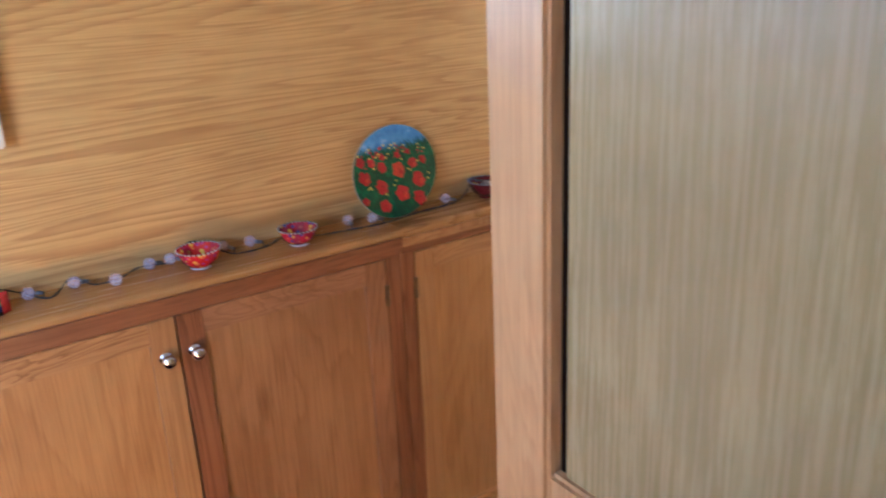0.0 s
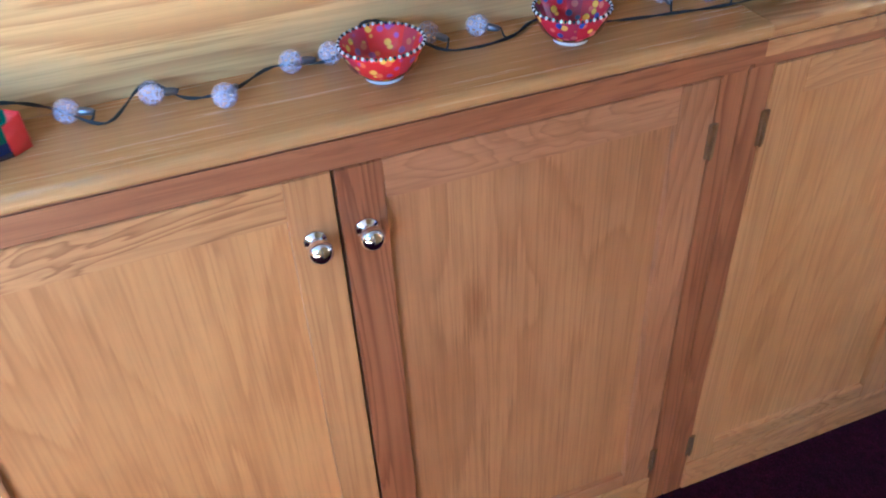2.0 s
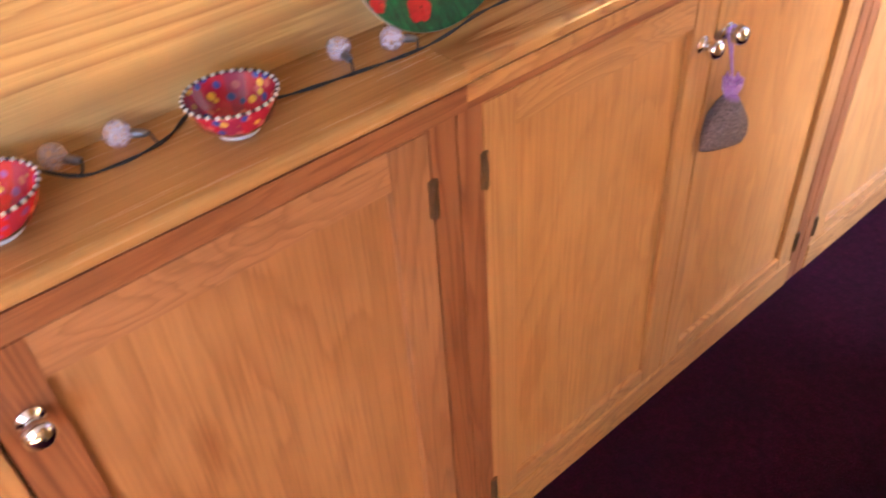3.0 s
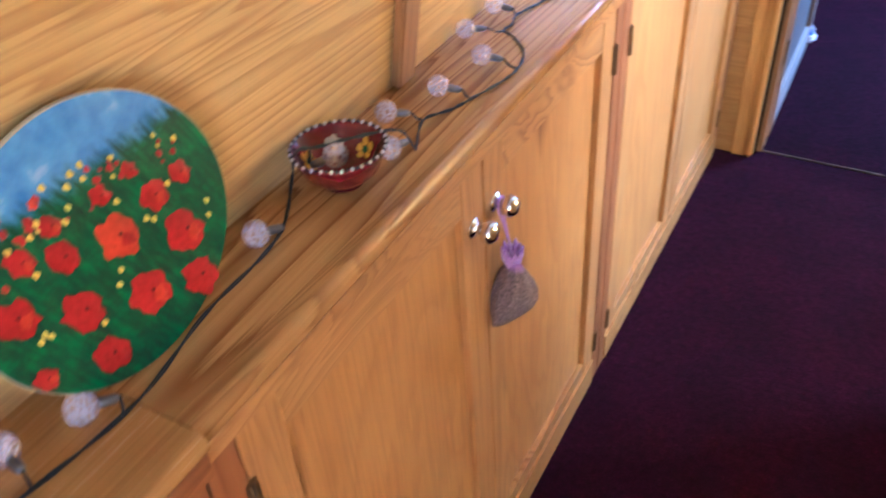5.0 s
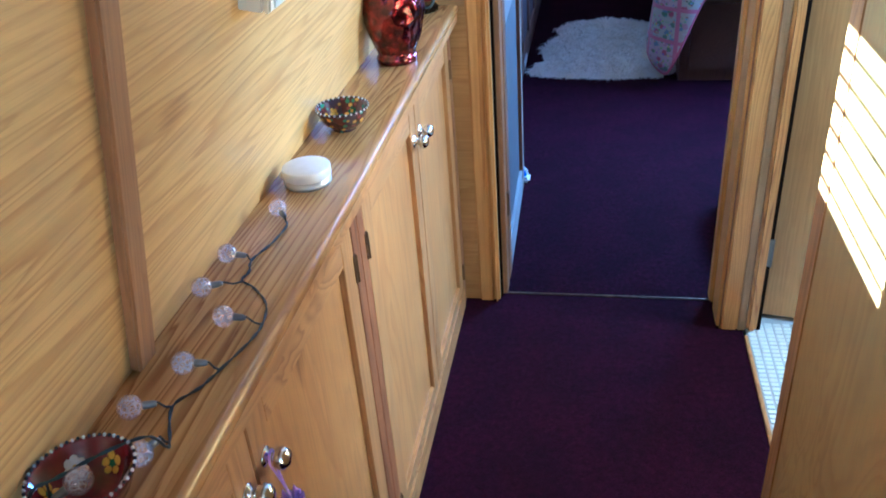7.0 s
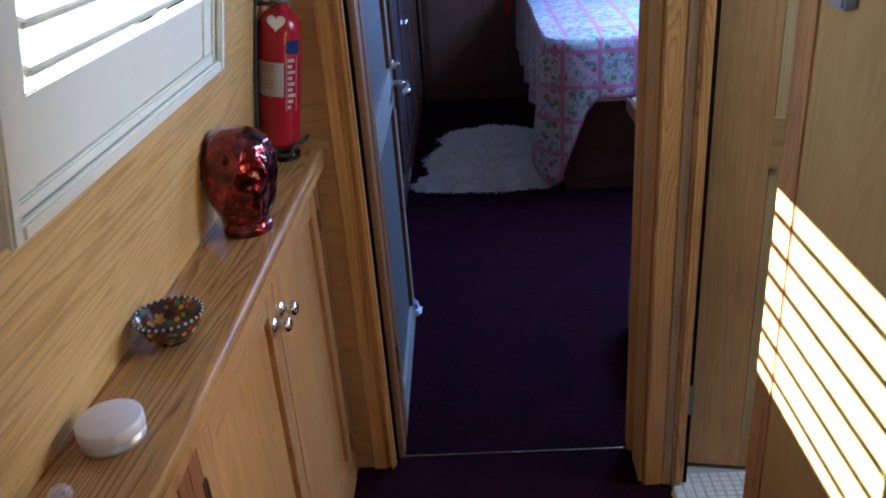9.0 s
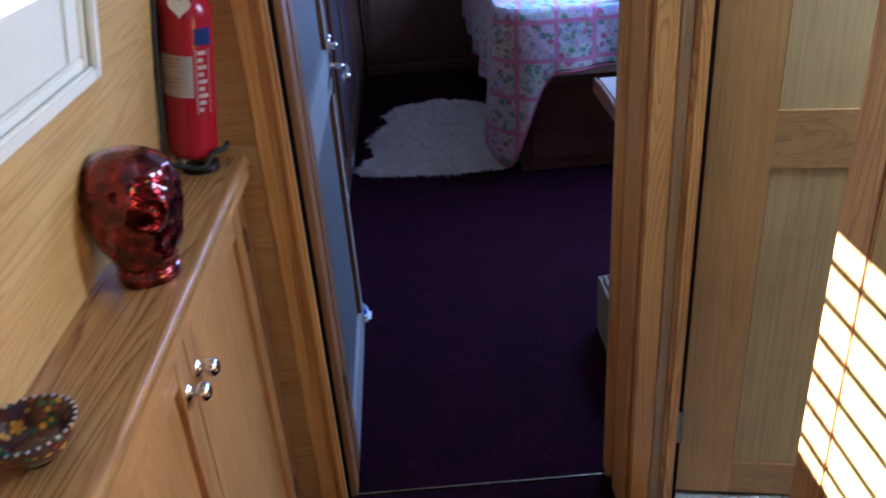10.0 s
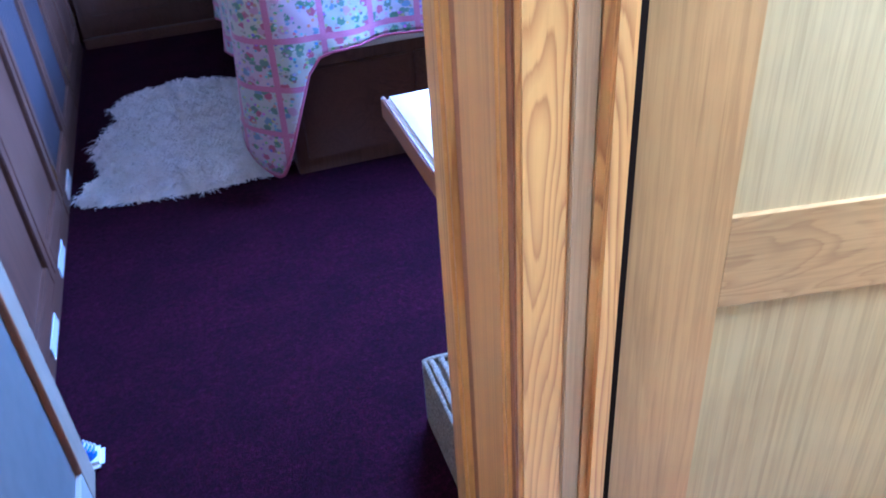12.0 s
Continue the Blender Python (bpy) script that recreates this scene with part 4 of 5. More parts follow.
for x, y, dz, (ox, oy) in bulbs:
    g = new("globe", globe_mesh)
    g.parent, g.matrix_basis = string, Matrix.Translation((x, y, SHELF + 0.0003 + dz))
    c = new("cap", cap_mesh)
    way = Vector((ox, oy, -0.004)).normalized()
    c.parent = g
    c.matrix_basis = Matrix.Translation(Vector((0, 0, 0.0129)) + way * 0.0115) @ way.to_track_quat("Z", "Y").to_matrix().to_4x4()
    c["label"] = "dark metal cap"
line = [(-0.060, -0.80, 0.955), (-.075, -.75, .945), (-.085, -.712, .925), (-.058, -.668, .9125), (-.088, -.625, .93), (-.075, -.59, .9125), (-.072, -.545, .913), (-.090, -.50, .92), (-.080, -.44, .92), (-.095, -.40, .945), (-.090, -.37, .94),
        (-.062, -.319, .9125), (-.060, -.249, .9125), (-.090, -.20, .9125), (-.075, -.16, .9125), (-.052, -.135, .9125), (-.037, -.056, .9125), (-.029, .031, .9125), (-.046, .120, .9125), (-.050, .20, .9125), (-.062, .245, .9125),
        (-.085, .290, .925), (-.082, .300, .950), (-.072, .320, .946), (-.050, .350, .945), (-.015, .372, .949), (-.008, .385, .925), (-.016, .402, .9125), (-.036, .450, .9125), (-.020, .480, .9125), (-.010, .510, .9125), (.004, .560, .9125), (.007, .592, .9125), (-.003, .632, .9125), (-.031, .665, .9125), (-.052, .680, .9125), (-.050, .700, .9125), (-.057, .727, .9125), (-.045, .770, .9125), (-.040, .815, .9125), (-.047, .832, .914)]
bm = bmesh.new()
pathpts = smooth_path(line, 6)
for ph in (0.0, math.pi):
    tw = [p + 0.0010 * Vector((math.cos(ph + i * 0.9), 0, math.sin(ph + i * 0.9))) for i, p in enumerate(pathpts)]
    t2 = tube(tw, 0.0010, 6)
    me2 = bpy.data.meshes.new("wire_strand"); t2.to_mesh(me2); t2.free(); bm.from_mesh(me2); bpy.data.meshes.remove(me2)
for x, y, dz, (ox, oy) in bulbs:
    w = Vector((ox, oy, 0)).normalized() * 0.026
    a = Vector((x, y, SHELF + 0.012 + dz)) + w
    b = min(pathpts, key=lambda p: (p - a).length)
    t2 = tube([a, a.lerp(b, 0.5) + Vector((0, 0, -0.003)), b], 0.0012, 6)
    me2 = bpy.data.meshes.new("wire_strand"); t2.to_mesh(me2); t2.free(); bm.from_mesh(me2); bpy.data.meshes.remove(me2)
part("wire", bm, black, string, "twisted black wire", True)

# lavender bag on the knob
bag = thing("lavender_bag", "grey lavender bag with purple gauze top hanging from a knob", "sachet", "", (0.0, 0.538, 0.757))
bag.scale = (1.05, 0.84, 1.16)


def gauze_mat():
    m, n, l, p = node_mat("purple_gauze")
    f = noise_tex(n, l, coords(n, l, False), 500, 2)
    l.new(ramp(n, l, f, [(0.3, (0.30, 0.14, 0.50)), (0.7, (0.55, 0.32, 0.78))]), p.inputs["Base Color"])
    p.inputs["Roughness"].default_value, p.inputs["Sheen Weight"].default_value = 0.8, 0.5
    bump(n, l, p, f, 0.8, 0.001)
    return m


def lavender_mat():
    m, n, l, p = node_mat("lavender_heads")
    f = noise_tex(n, l, coords(n, l, False), 350, 3, 0.7)
    grey = ramp(n, l, f, [(0.3, (0.08, 0.060, 0.062)), (0.55, (0.22, 0.17, 0.17)), (0.75, (0.40, 0.32, 0.34))])
    sep = n.new("ShaderNodeSeparateXYZ"); l.new(coords(n, l, False), sep.inputs[0])
    up = n.new("ShaderNodeMapRange"); up.inputs[1].default_value, up.inputs[2].default_value = -0.086, -0.079
    l.new(sep.outputs[2], up.inputs[0])
    l.new(mix(n, l, up.outputs[0], grey, (0.36, 0.20, 0.55)), p.inputs["Base Color"])
    p.inputs["Roughness"].default_value = 0.85
    bump(n, l, p, f, 1.0, 0.003)
    return m


bm = bmesh.new()
rings = []
for i in range(19):
    t = i / 18
    z = -0.078 - 0.074 * t
    hw = 0.007 + 0.027 * math.sin(min(1.0, t / 0.72) * math.pi / 2) ** 1.2 + 0.002 * t
    hd = 0.007 + 0.018 * math.sin(math.pi * min(1.0, t * 0.98)) ** 0.8
    ring = []
    for k in range(40):
        a = 2 * math.pi * k / 40
        q = Vector((hd * math.sin(a), hw * math.copysign(abs(math.cos(a)) ** 0.75, math.cos(a)), z))
        q *= 1 + (0.05 * noise.noise(q * 70) + 0.10 * (1 - t) * math.sin(9 * a)) * (1 if i else 0.3)
        q.z = z - 0.14 * t * t * (hw - q.y) + 0.004 * t * t
        q = Matrix.Rotation(radians(-28), 3, "Z") @ q
        q.x += 0.024
        q.y += 0.004 - 0.006 * t
        ring.append(bm.verts.new(q))
    rings.append(ring)
for a, b in zip(rings, rings[1:]):
    for k in range(40):
        bm.faces.new((a[k], a[(k + 1) % 40], b[(k + 1) % 40], b[k]))
bm.faces.new(rings[0]); bm.faces.new(rings[-1][::-1])
bmesh.ops.recalc_face_normals(bm, faces=bm.faces)
gauze = gauze_mat()
part("pouch", bm, lavender_mat(), bag, "", True)
bm = lathe([(0.006, -0.084), (0.011, -0.076), (0.017, -0.067), (0.018, -0.060), (0.014, -0.063), (0.006, -0.072)], 48)
for v in bm.verts:
    a = math.atan2(v.co.y, v.co.x)
    v.co.z += 0.0025 * math.sin(5 * a) + 0.004 * math.sin(12 * a) + 0.003 * random.uniform(-1, 1)
    v.co.x = v.co.x * 0.8 + 0.020
    v.co.y += 0.006
part("frill", bm, gauze, bag, "gathered purple gauze", True)
part("ribbon", tube(smooth_path([(0.020, 0.006, -0.076), (0.018, 0.002, -0.05), (0.012, -0.004, -0.02), (0.009, -0.010, -0.002), (0.009, -0.006, 0.008), (0.009, 0.004, 0.009), (0.009, 0.009, 0.0), (0.010, 0.004, -0.012), (0.017, 0.004, -0.05), (0.021, 0.007, -0.076)], 5), 0.0016, 6), gauze, bag, "thin purple ribbon", True)

# model narrowboat
boat = thing("model_boat", "painted model narrowboat in green, navy and red", "model boat", "", (-0.048, -0.915, SHELF))
navy = plain("navy_gloss", (0.008, 0.014, 0.05), 0.18, 0, 0.1, 40, 0.02)
bgreen = plain("dark_green_gloss", (0.012, 0.07, 0.035), 0.2, 0, 0.15, 40, 0.02)
bred = plain("signal_red_gloss", (0.60, 0.02, 0.02), 0.22, 0, 0.1, 40, 0.02)
bcream = plain("cream_gloss", (0.72, 0.68, 0.55), 0.25, 0, 0.1, 40, 0.02)
byellow = plain("yellow_gloss", (0.68, 0.50, 0.05), 0.25, 0, 0.1, 40, 0.02)
bm = bmesh.new()
secs = []
for i in range(25):
    y = -0.18 + 0.36 * i / 24
    t = max(0.0, (y - 0.10) / 0.08)
    s = max(0.0, (-y - 0.14) / 0.04)
    hw = 0.030 * math.sqrt(max(0.0, 1 - t ** 2.2)) * (1 - 0.35 * s ** 2) + 0.0008
    top = 0.026 + 0.010 * t ** 2
    secs.append([bm.verts.new((sx * hw * kx, y, z)) for sx, kx, z in ((-1, 0.72, 0), (-1, 0.95, 0.010), (-1, 1, 0.018), (-1, 1, top), (-1, 0.9, top), (-1, 0.86, top - 0.008), (1, 0.86, top - 0.008), (1, 0.9, top), (1, 1, top), (1, 1, 0.018), (1, 0.95, 0.010), (1, 0.72, 0))])
for a, b in zip(secs, secs[1:]):
    for k in range(12):
        bm.faces.new((a[k], a[(k + 1) % 12], b[(k + 1) % 12], b[k]))
bm.faces.new(secs[0]); bm.faces.new(secs[-1][::-1])
bmesh.ops.recalc_face_normals(bm, faces=bm.faces)
for f in bm.faces:
    c = f.calc_center_median()
    f.material_index = 2 if c.y > 0.168 else (1 if c.z > 0.020 else 0)
part("hull", bm, [navy, bgreen, bred], boat, "navy hull with red bow", True)
bm = bmesh.new()
vs = [[bm.verts.new((x, y, z)) for x, z in ((-0.022, 0.020), (-0.019, 0.058), (-0.008, 0.061), (0.008, 0.061), (0.019, 0.058), (0.022, 0.020))] for y in (-0.125, 0.108)]
for k in range(6):
    bm.faces.new((vs[0][k], vs[0][(k + 1) % 6], vs[1][(k + 1) % 6], vs[1][k]))
bm.faces.new(vs[0][::-1]); bm.faces.new(vs[1])
bmesh.ops.recalc_face_normals(bm, faces=bm.faces)
cab = part("cabin", bm, bgreen, boat, "dark green cabin")
part("side_panel", box(0.0195, 0.0222, -0.117, 0.102, 0.026, 0.0545, 0.001), byellow, cab, "yellow edged side panel", m=pose(0.0022, 0, 0, 0, -4.5, 0))
part("side_panel", box(0.0205, 0.0228, -0.113, 0.098, 0.0285, 0.052, 0.001), bcream, cab, "white side panel", m=pose(0.0022, 0, 0, 0, -4.5, 0))
def lozenge(y, hy, hz, x0, x1):
    """A flat diamond standing on the cabin side."""
    bm = bmesh.new()
    c = [(y - hy, 0.0402), (y, 0.0402 - hz), (y + hy, 0.0402), (y, 0.0402 + hz)]
    a = [bm.verts.new((x0, p, q)) for p, q in c]
    b = [bm.verts.new((x1, p, q)) for p, q in c]
    bm.faces.new(b); bm.faces.new(a[::-1])
    for k in range(4):
        bm.faces.new((a[k], a[(k + 1) % 4], b[(k + 1) % 4], b[k]))
    bmesh.ops.recalc_face_normals(bm, faces=bm.faces)
    return bm


for i in range(9):
    y = -0.098 + i * 0.0228
    part("diamond", lozenge(y, 0.0098, 0.0098, 0.0226, 0.0232), bred, cab, "red painted diamond", m=pose(0.0022, 0, 0, 0, -4.5, 0))
    part("diamond", lozenge(y, 0.0060, 0.0060, 0.0230, 0.0236), bcream, cab, "white painted diamond", m=pose(0.0022, 0, 0, 0, -4.5, 0))
gunwale = plain("pale_green_gloss", (0.22, 0.36, 0.26), 0.25, 0, 0.1, 40, 0.02)
part("rubbing_strake", box(0.0292, 0.0312, -0.135, 0.105, 0.0195, 0.0245, 0.0008), gunwale, boat, "pale green gunwale stripe")
for i in range(6):
    part("hull_mark", box(0.0285, 0.0303, -0.10 + i * 0.013, -0.094 + i * 0.013, 0.011, 0.0155, 0.0003), bcream, boat, "small white painted mark")
part("handrail", tube(smooth_path([(0.012, -0.11, 0.061), (0.013, -0.09, 0.072), (0.013, -0.03, 0.080), (0.013, 0.04, 0.075), (0.012, 0.095, 0.061)], 6), 0.0012, 6), black, boat, "black wire loop", True)
part("well_deck", box(-0.016, 0.016, 0.110, 0.140, 0.020, 0.034, 0.003), bred, boat, "red front locker")
part("roof_rack", box(-0.010, 0.010, -0.09, 0.04, 0.0613, 0.066, 0.001), bcream, boat, "pale roof board")
part("post", lathe([(0, 0), (0.003, 0), (0.003, 0.012), (0.005, 0.013), (0, 0.015)], 10), navy, boat, "", True, m=pose(0, 0.160, 0.030))
part("chimney", lathe([(0, 0), (0.004, 0), (0.004, 0.018), (0.0055, 0.019), (0.0055, 0.021), (0, 0.021)], 12), black, boat, "black chimney", True, m=pose(0.011, 0.07, 0.061))

# fire extinguisher in its wire bracket on the cabin side
ext = thing("fire_extinguisher", "red fire extinguisher in a black wire bracket with heart tag", "extinguisher")
ext.matrix_basis = Matrix.Translation((-0.062, 1.905, SHELF + 0.030)) @ pose(0, 0, 0, 0, math.degrees(LEAN) * 0.85, 0)
EX = Matrix.Translation((0.008, 0, 0))
part("cylinder", lathe([(0, 0.004), (0.030, 0.004), (0.038, 0.007), (0.042, 0.014), (0.043, 0.022), (0.043, 0.245), (0.041, 0.262), (0.034, 0.277), (0.022, 0.287), (0.017, 0.290), (0.017, 0.300), (0, 0.300)], 48), red_gloss, ext, "", True, m=EX)
part("valve", lathe([(0, 0.300), (0.019, 0.300), (0.021, 0.306), (0.019, 0.326), (0.012, 0.330), (0, 0.332)], 24), plain("grey_valve", (0.30, 0.30, 0.29), 0.4, 0.6, 0.2, 60, 0.1), ext, "grey metal valve", True, m=EX)
part("lever", box(-0.012, 0.012, -0.075, 0.02, 0.330, 0.336, 0.002), black, ext, "black squeeze lever", m=EX)


def wrap(a0, a1, z0, z1, r=0.0434, steps=14):
    bm = bmesh.new()
    lo = [bm.verts.new((r * math.cos(a0 + (a1 - a0) * i / steps), r * math.sin(a0 + (a1 - a0) * i / steps), z0)) for i in range(steps + 1)]
    hi = [bm.verts.new((v.co.x, v.co.y, z1)) for v in lo]
    for i in range(steps):
        bm.faces.new((lo[i], lo[i + 1], hi[i + 1], hi[i]))
    bmesh.ops.solidify(bm, geom=bm.faces[:], thickness=-0.0003)
    return bm


paper = plain("paper_label", (0.72, 0.68, 0.60), 0.6, 0, 0.12, 60, 0.05)
faded = plain("faded_red_print", (0.62, 0.34, 0.28), 0.6, 0, 0.15, 60, 0.0)
part("label", wrap(radians(-150), radians(-68), 0.118, 0.188), paper, ext, "cream paper label", m=EX)
for i, (z, a) in enumerate(((0.182, -78), (0.176, -84), (0.170, -74), (0.150, -72), (0.143, -80), (0.136, -90))):
    part("print_line", wrap(radians(-142), radians(a), z - 0.0016, z + 0.0012, 0.0437), faded, ext, "faded red print")
part("blue_label", wrap(radians(-62), radians(-20), 0.205, 0.232), plain("blue_label", (0.02, 0.05, 0.22), 0.4, 0, 0.1, 60, 0), ext, "blue label block", m=EX)
for a in (-62, -30):
    part("print_frame", wrap(radians(a), radians(a + 1.6), 0.088, 0.200, 0.0437, 2), paper, ext, "white printed border", m=EX)
for i in range(9):
    z = 0.093 + i * 0.012
    part("print_mark", wrap(radians(-57), radians(-57 + 9 + (i * 7) % 15), z, z + 0.007, 0.0437, 4), paper, ext, "white printed sign", m=EX)
part("bracket", tube(smooth_path([(-0.025, -0.048, 0.300), (-0.030, -0.050, 0.290), (-0.030, -0.050, 0.020), (-0.026, -0.048, 0.002), (0.000, -0.050, -0.002), (0.036, -0.044, -0.004), (0.046, -0.030, 0.016), (0.064, -0.016, 0.022), (0.066, 0.01, 0.024)], 6), 0.004, 8), black, ext, "black wire bracket", True)
part("bracket_top", tube(smooth_path([(-0.025, -0.048, 0.300), (-0.012, -0.050, 0.303), (0.008, -0.044, 0.302)], 5), 0.004, 8), black, ext, "black wire bracket", True)
bm = bmesh.new()
outl = []
for i in range(36):
    t = 2 * math.pi * i / 36
    outl.append((0.0011 * 16 * math.sin(t) ** 3, 0.0011 * (13 * math.cos(t) - 5 * math.cos(2 * t) - 2 * math.cos(3 * t) - math.cos(4 * t))))
fr = [bm.verts.new((x, -0.002, z)) for x, z in outl]
bk = [bm.verts.new((x, 0.001, z)) for x, z in outl]
bm.faces.new(fr); bm.faces.new(bk[::-1])
for i in range(36):
    bm.faces.new((fr[i], bk[i], bk[(i + 1) % 36], fr[(i + 1) % 36]))
part("heart_tag", bm, paper, ext, "cream heart shaped tag", m=pose(0.010, -0.046, 0.268, -12, 0, 0))
stand = part("coaster", lathe([(0, 0), (0.030, 0), (0.032, 0.003), (0.032, 0.014), (0.029, 0.016), (0, 0.016)], 32), glass_mat("pale_glass", (0.9, 0.92, 0.9), 0.1), None, "", True, m=pose(-0.045, 1.905, SHELF))
tagged(stand, "low clear glass candle dish under the extinguisher", "dish")

# grey switch plate on the passage wall
sw = part("switch_plate", box(FACE_R - 0.016, FACE_R, 1.075, 1.112, 1.305, 1.39, 0.003), plain("grey_plastic", (0.25, 0.27, 0.32), 0.4, 0, 0.05, 60, 0.02))
tagged(sw, "grey plastic switch plate on the oak wall", "switch")

# ---- the bedroom ----


def quilt_mat():
    """Patchwork: pale blocks with small sprigs between rose sashing, quilted diagonally."""
    m, n, l, p = node_mat("patchwork_quilt")
    uv = n.new("ShaderNodeUVMap"); uv.uv_map = "cloth"
    sep = n.new("ShaderNodeSeparateXYZ"); l.new(uv.outputs[0], sep.inputs[0])

    def stripe(axis, period, width, off=0.0):
        a = n.new("ShaderNodeMath"); a.operation = "ADD"; a.inputs[1].default_value = off + 50 * period; l.new(sep.outputs[axis], a.inputs[0])
        b = n.new("ShaderNodeMath"); b.operation = "MODULO"; b.inputs[1].default_value = period; l.new(a.outputs[0], b.inputs[0])
        c = n.new("ShaderNodeMath"); c.operation = "LESS_THAN"; c.inputs[1].default_value = width; l.new(b.outputs[0], c.inputs[0])
        return c.outputs[0]

    su, sv = stripe(0, 0.150, 0.018), stripe(1, 0.150, 0.018, 0.05)
    mx = n.new("ShaderNodeMath"); mx.operation = "MAXIMUM"; l.new(su, mx.inputs[0]); l.new(sv, mx.inputs[1])
    v = n.new("ShaderNodeTexVoronoi"); v.inputs["Scale"].default_value = 32; l.new(uv.outputs[0], v.inputs["Vector"])
    warp = noise_tex(n, l, uv.outputs[0], 120, 3)
    add = n.new("ShaderNodeMath"); add.operation = "MULTIPLY_ADD"; add.inputs[1].default_value = 0.55; l.new(warp, add.inputs[0]); l.new(v.outputs["Distance"], add.inputs[2])
    sprig = ramp(n, l, add.outputs[0], [(0.68, (1, 1, 1)), (0.73, (0, 0, 0))])
    hue = n.new("ShaderNodeSeparateColor"); l.new(v.outputs["Color"], hue.inputs[0])
    r = n.new("ShaderNodeValToRGB"); r.color_ramp.interpolation = "CONSTANT"
    el = r.color_ramp.elements
    for q in (0.25, 0.5, 0.75):
        el.new(q)
    for e, (q, c) in zip(el, [(0.0, (0.14, 0.24, 0.14)), (0.30, (0.40, 0.10, 0.16)), (0.45, (0.20, 0.28, 0.38)), (0.62, (0.16, 0.24, 0.17)), (0.85, (0.48, 0.28, 0.34))]):
        e.position, e.color = q, (*c, 1)
    l.new(hue.outputs[1], r.inputs[0])
    fl = n.new("ShaderNodeVectorMath"); fl.operation = "SNAP"; fl.inputs[1].default_value = (0.150, 0.150, 1)
    sh = n.new("ShaderNodeVectorMath"); sh.operation = "ADD"; sh.inputs[1].default_value = (0.0, 0.05, 0.5)
    l.new(uv.outputs[0], sh.inputs[0]); l.new(sh.outputs[0], fl.inputs[0])
    wn2 = n.new("ShaderNodeTexWhiteNoise"); wn2.noise_dimensions = "2D"; l.new(fl.outputs[0], wn2.inputs["Vector"])
    ground = ramp(n, l, wn2.outputs["Value"], [(0.1, (0.52, 0.40, 0.44)), (0.4, (0.34, 0.43, 0.50)), (0.7, (0.54, 0.49, 0.36)), (0.95, (0.44, 0.39, 0.54))])
    block = mix(n, l, sprig, ground, r.outputs[0])
    v2 = n.new("ShaderNodeTexVoronoi"); v2.inputs["Scale"].default_value = 70; l.new(uv.outputs[0], v2.inputs["Vector"])
    small = ramp(n, l, v2.outputs["Distance"], [(0.30, (1, 1, 1)), (0.40, (0, 0, 0))])
    block = mix(n, l, small, block, mix(n, l, 0.55, v2.outputs["Color"], (0.26, 0.22, 0.22)))
    rose = mix(n, l, noise_tex(n, l, uv.outputs[0], 220, 2), (0.42, 0.10, 0.19), (0.58, 0.25, 0.34))
    l.new(mix(n, l, mx.outputs[0], block, rose), p.inputs["Base Color"])
    p.inputs["Roughness"].default_value, p.inputs["Sheen Weight"].default_value = 0.85, 0.2
    w = n.new("ShaderNodeTexWave"); w.bands_direction = "DIAGONAL"; w.inputs["Scale"].default_value = 9; l.new(uv.outputs[0], w.inputs["Vector"])
    bump(n, l, p, w.outputs["Fac"], 0.25, 0.003)
    return m


BX, BY, BTOP = 0.68, 3.74, 0.735
bed = thing("bed", "built-in dark wooden bed with drawers below", "bed")
part("base", box(BX + 0.10, 1.78, BY + 0.16, 5.70, 0.0, 0.44, 0.004), dark_v, bed)
part("drawer_front", box(BX + 0.14, 1.20, BY + 0.145, BY + 0.1595, 0.06, 0.38, 0.004), dark_h, bed, "dark drawer front")
part("drawer_front", box(1.22, 1.74, BY + 0.145, BY + 0.1595, 0.06, 0.38, 0.004), dark_h, bed, "dark drawer front")
part("mattress", box(BX + 0.03, 1.78, BY + 0.05, 5.70, 0.441, BTOP - 0.01, 0.05), white_cer, bed, "white mattress")

# the quilt: a top, and a skirt that follows the edge and drops at the corner
bm = bmesh.new()
uvl = bm.loops.layers.uv.new("cloth")
edge = [(BX, 5.68 - 0.05 * i) for i in range(37)]
edge = [q for q in edge if q[1] > BY + 0.12]
for i in range(13):
    a = math.pi + (math.pi / 2) * i / 12
    edge.append((BX + 0.12 + 0.12 * math.cos(a), BY + 0.12 + 0.12 * math.sin(a)))
x = BX + 0.16
while x < 1.77:
    edge.append((x, BY)); x += 0.04
ss = [0.0]
for a, b in zip(edge, edge[1:]):
    ss.append(ss[-1] + math.hypot(b[0] - a[0], b[1] - a[1]))
corner = ss[len([q for q in edge if q[1] > BY + 0.12]) + 6]
rows = 16
grid = []
for (x, y), s in zip(edge, ss):
    d = s - corner
    hem = 0.49 if d > 0 else 0.32
    hem = hem - (hem - 0.075) * math.exp(-(d / (0.10 if d > 0 else 0.20)) ** 2)
    nx, ny = (-1, 0) if d < -0.09 else ((0, -1) if d > 0.09 else (-math.cos((d + 0.09) / 0.18 * math.pi / 2), -math.sin((d + 0.09) / 0.18 * math.pi / 2)))
    col = []
    for k in range(rows + 1):
        t = k / rows
        z = BTOP + 0.012 + (hem - BTOP) * t
        fold = 0.026 * t * math.sin(s * 15 + 0.8) + 0.010 * t * math.sin(s * 31 + 3 * t)
        out = 0.012 * math.sin(min(1, t * 5) * math.pi / 2) + fold + 0.035 * t * math.exp(-(d / 0.16) ** 2)
        col.append((bm.verts.new((x + nx * out, y + ny * out, z)), (s, -(BTOP - z))))
    grid.append(col)


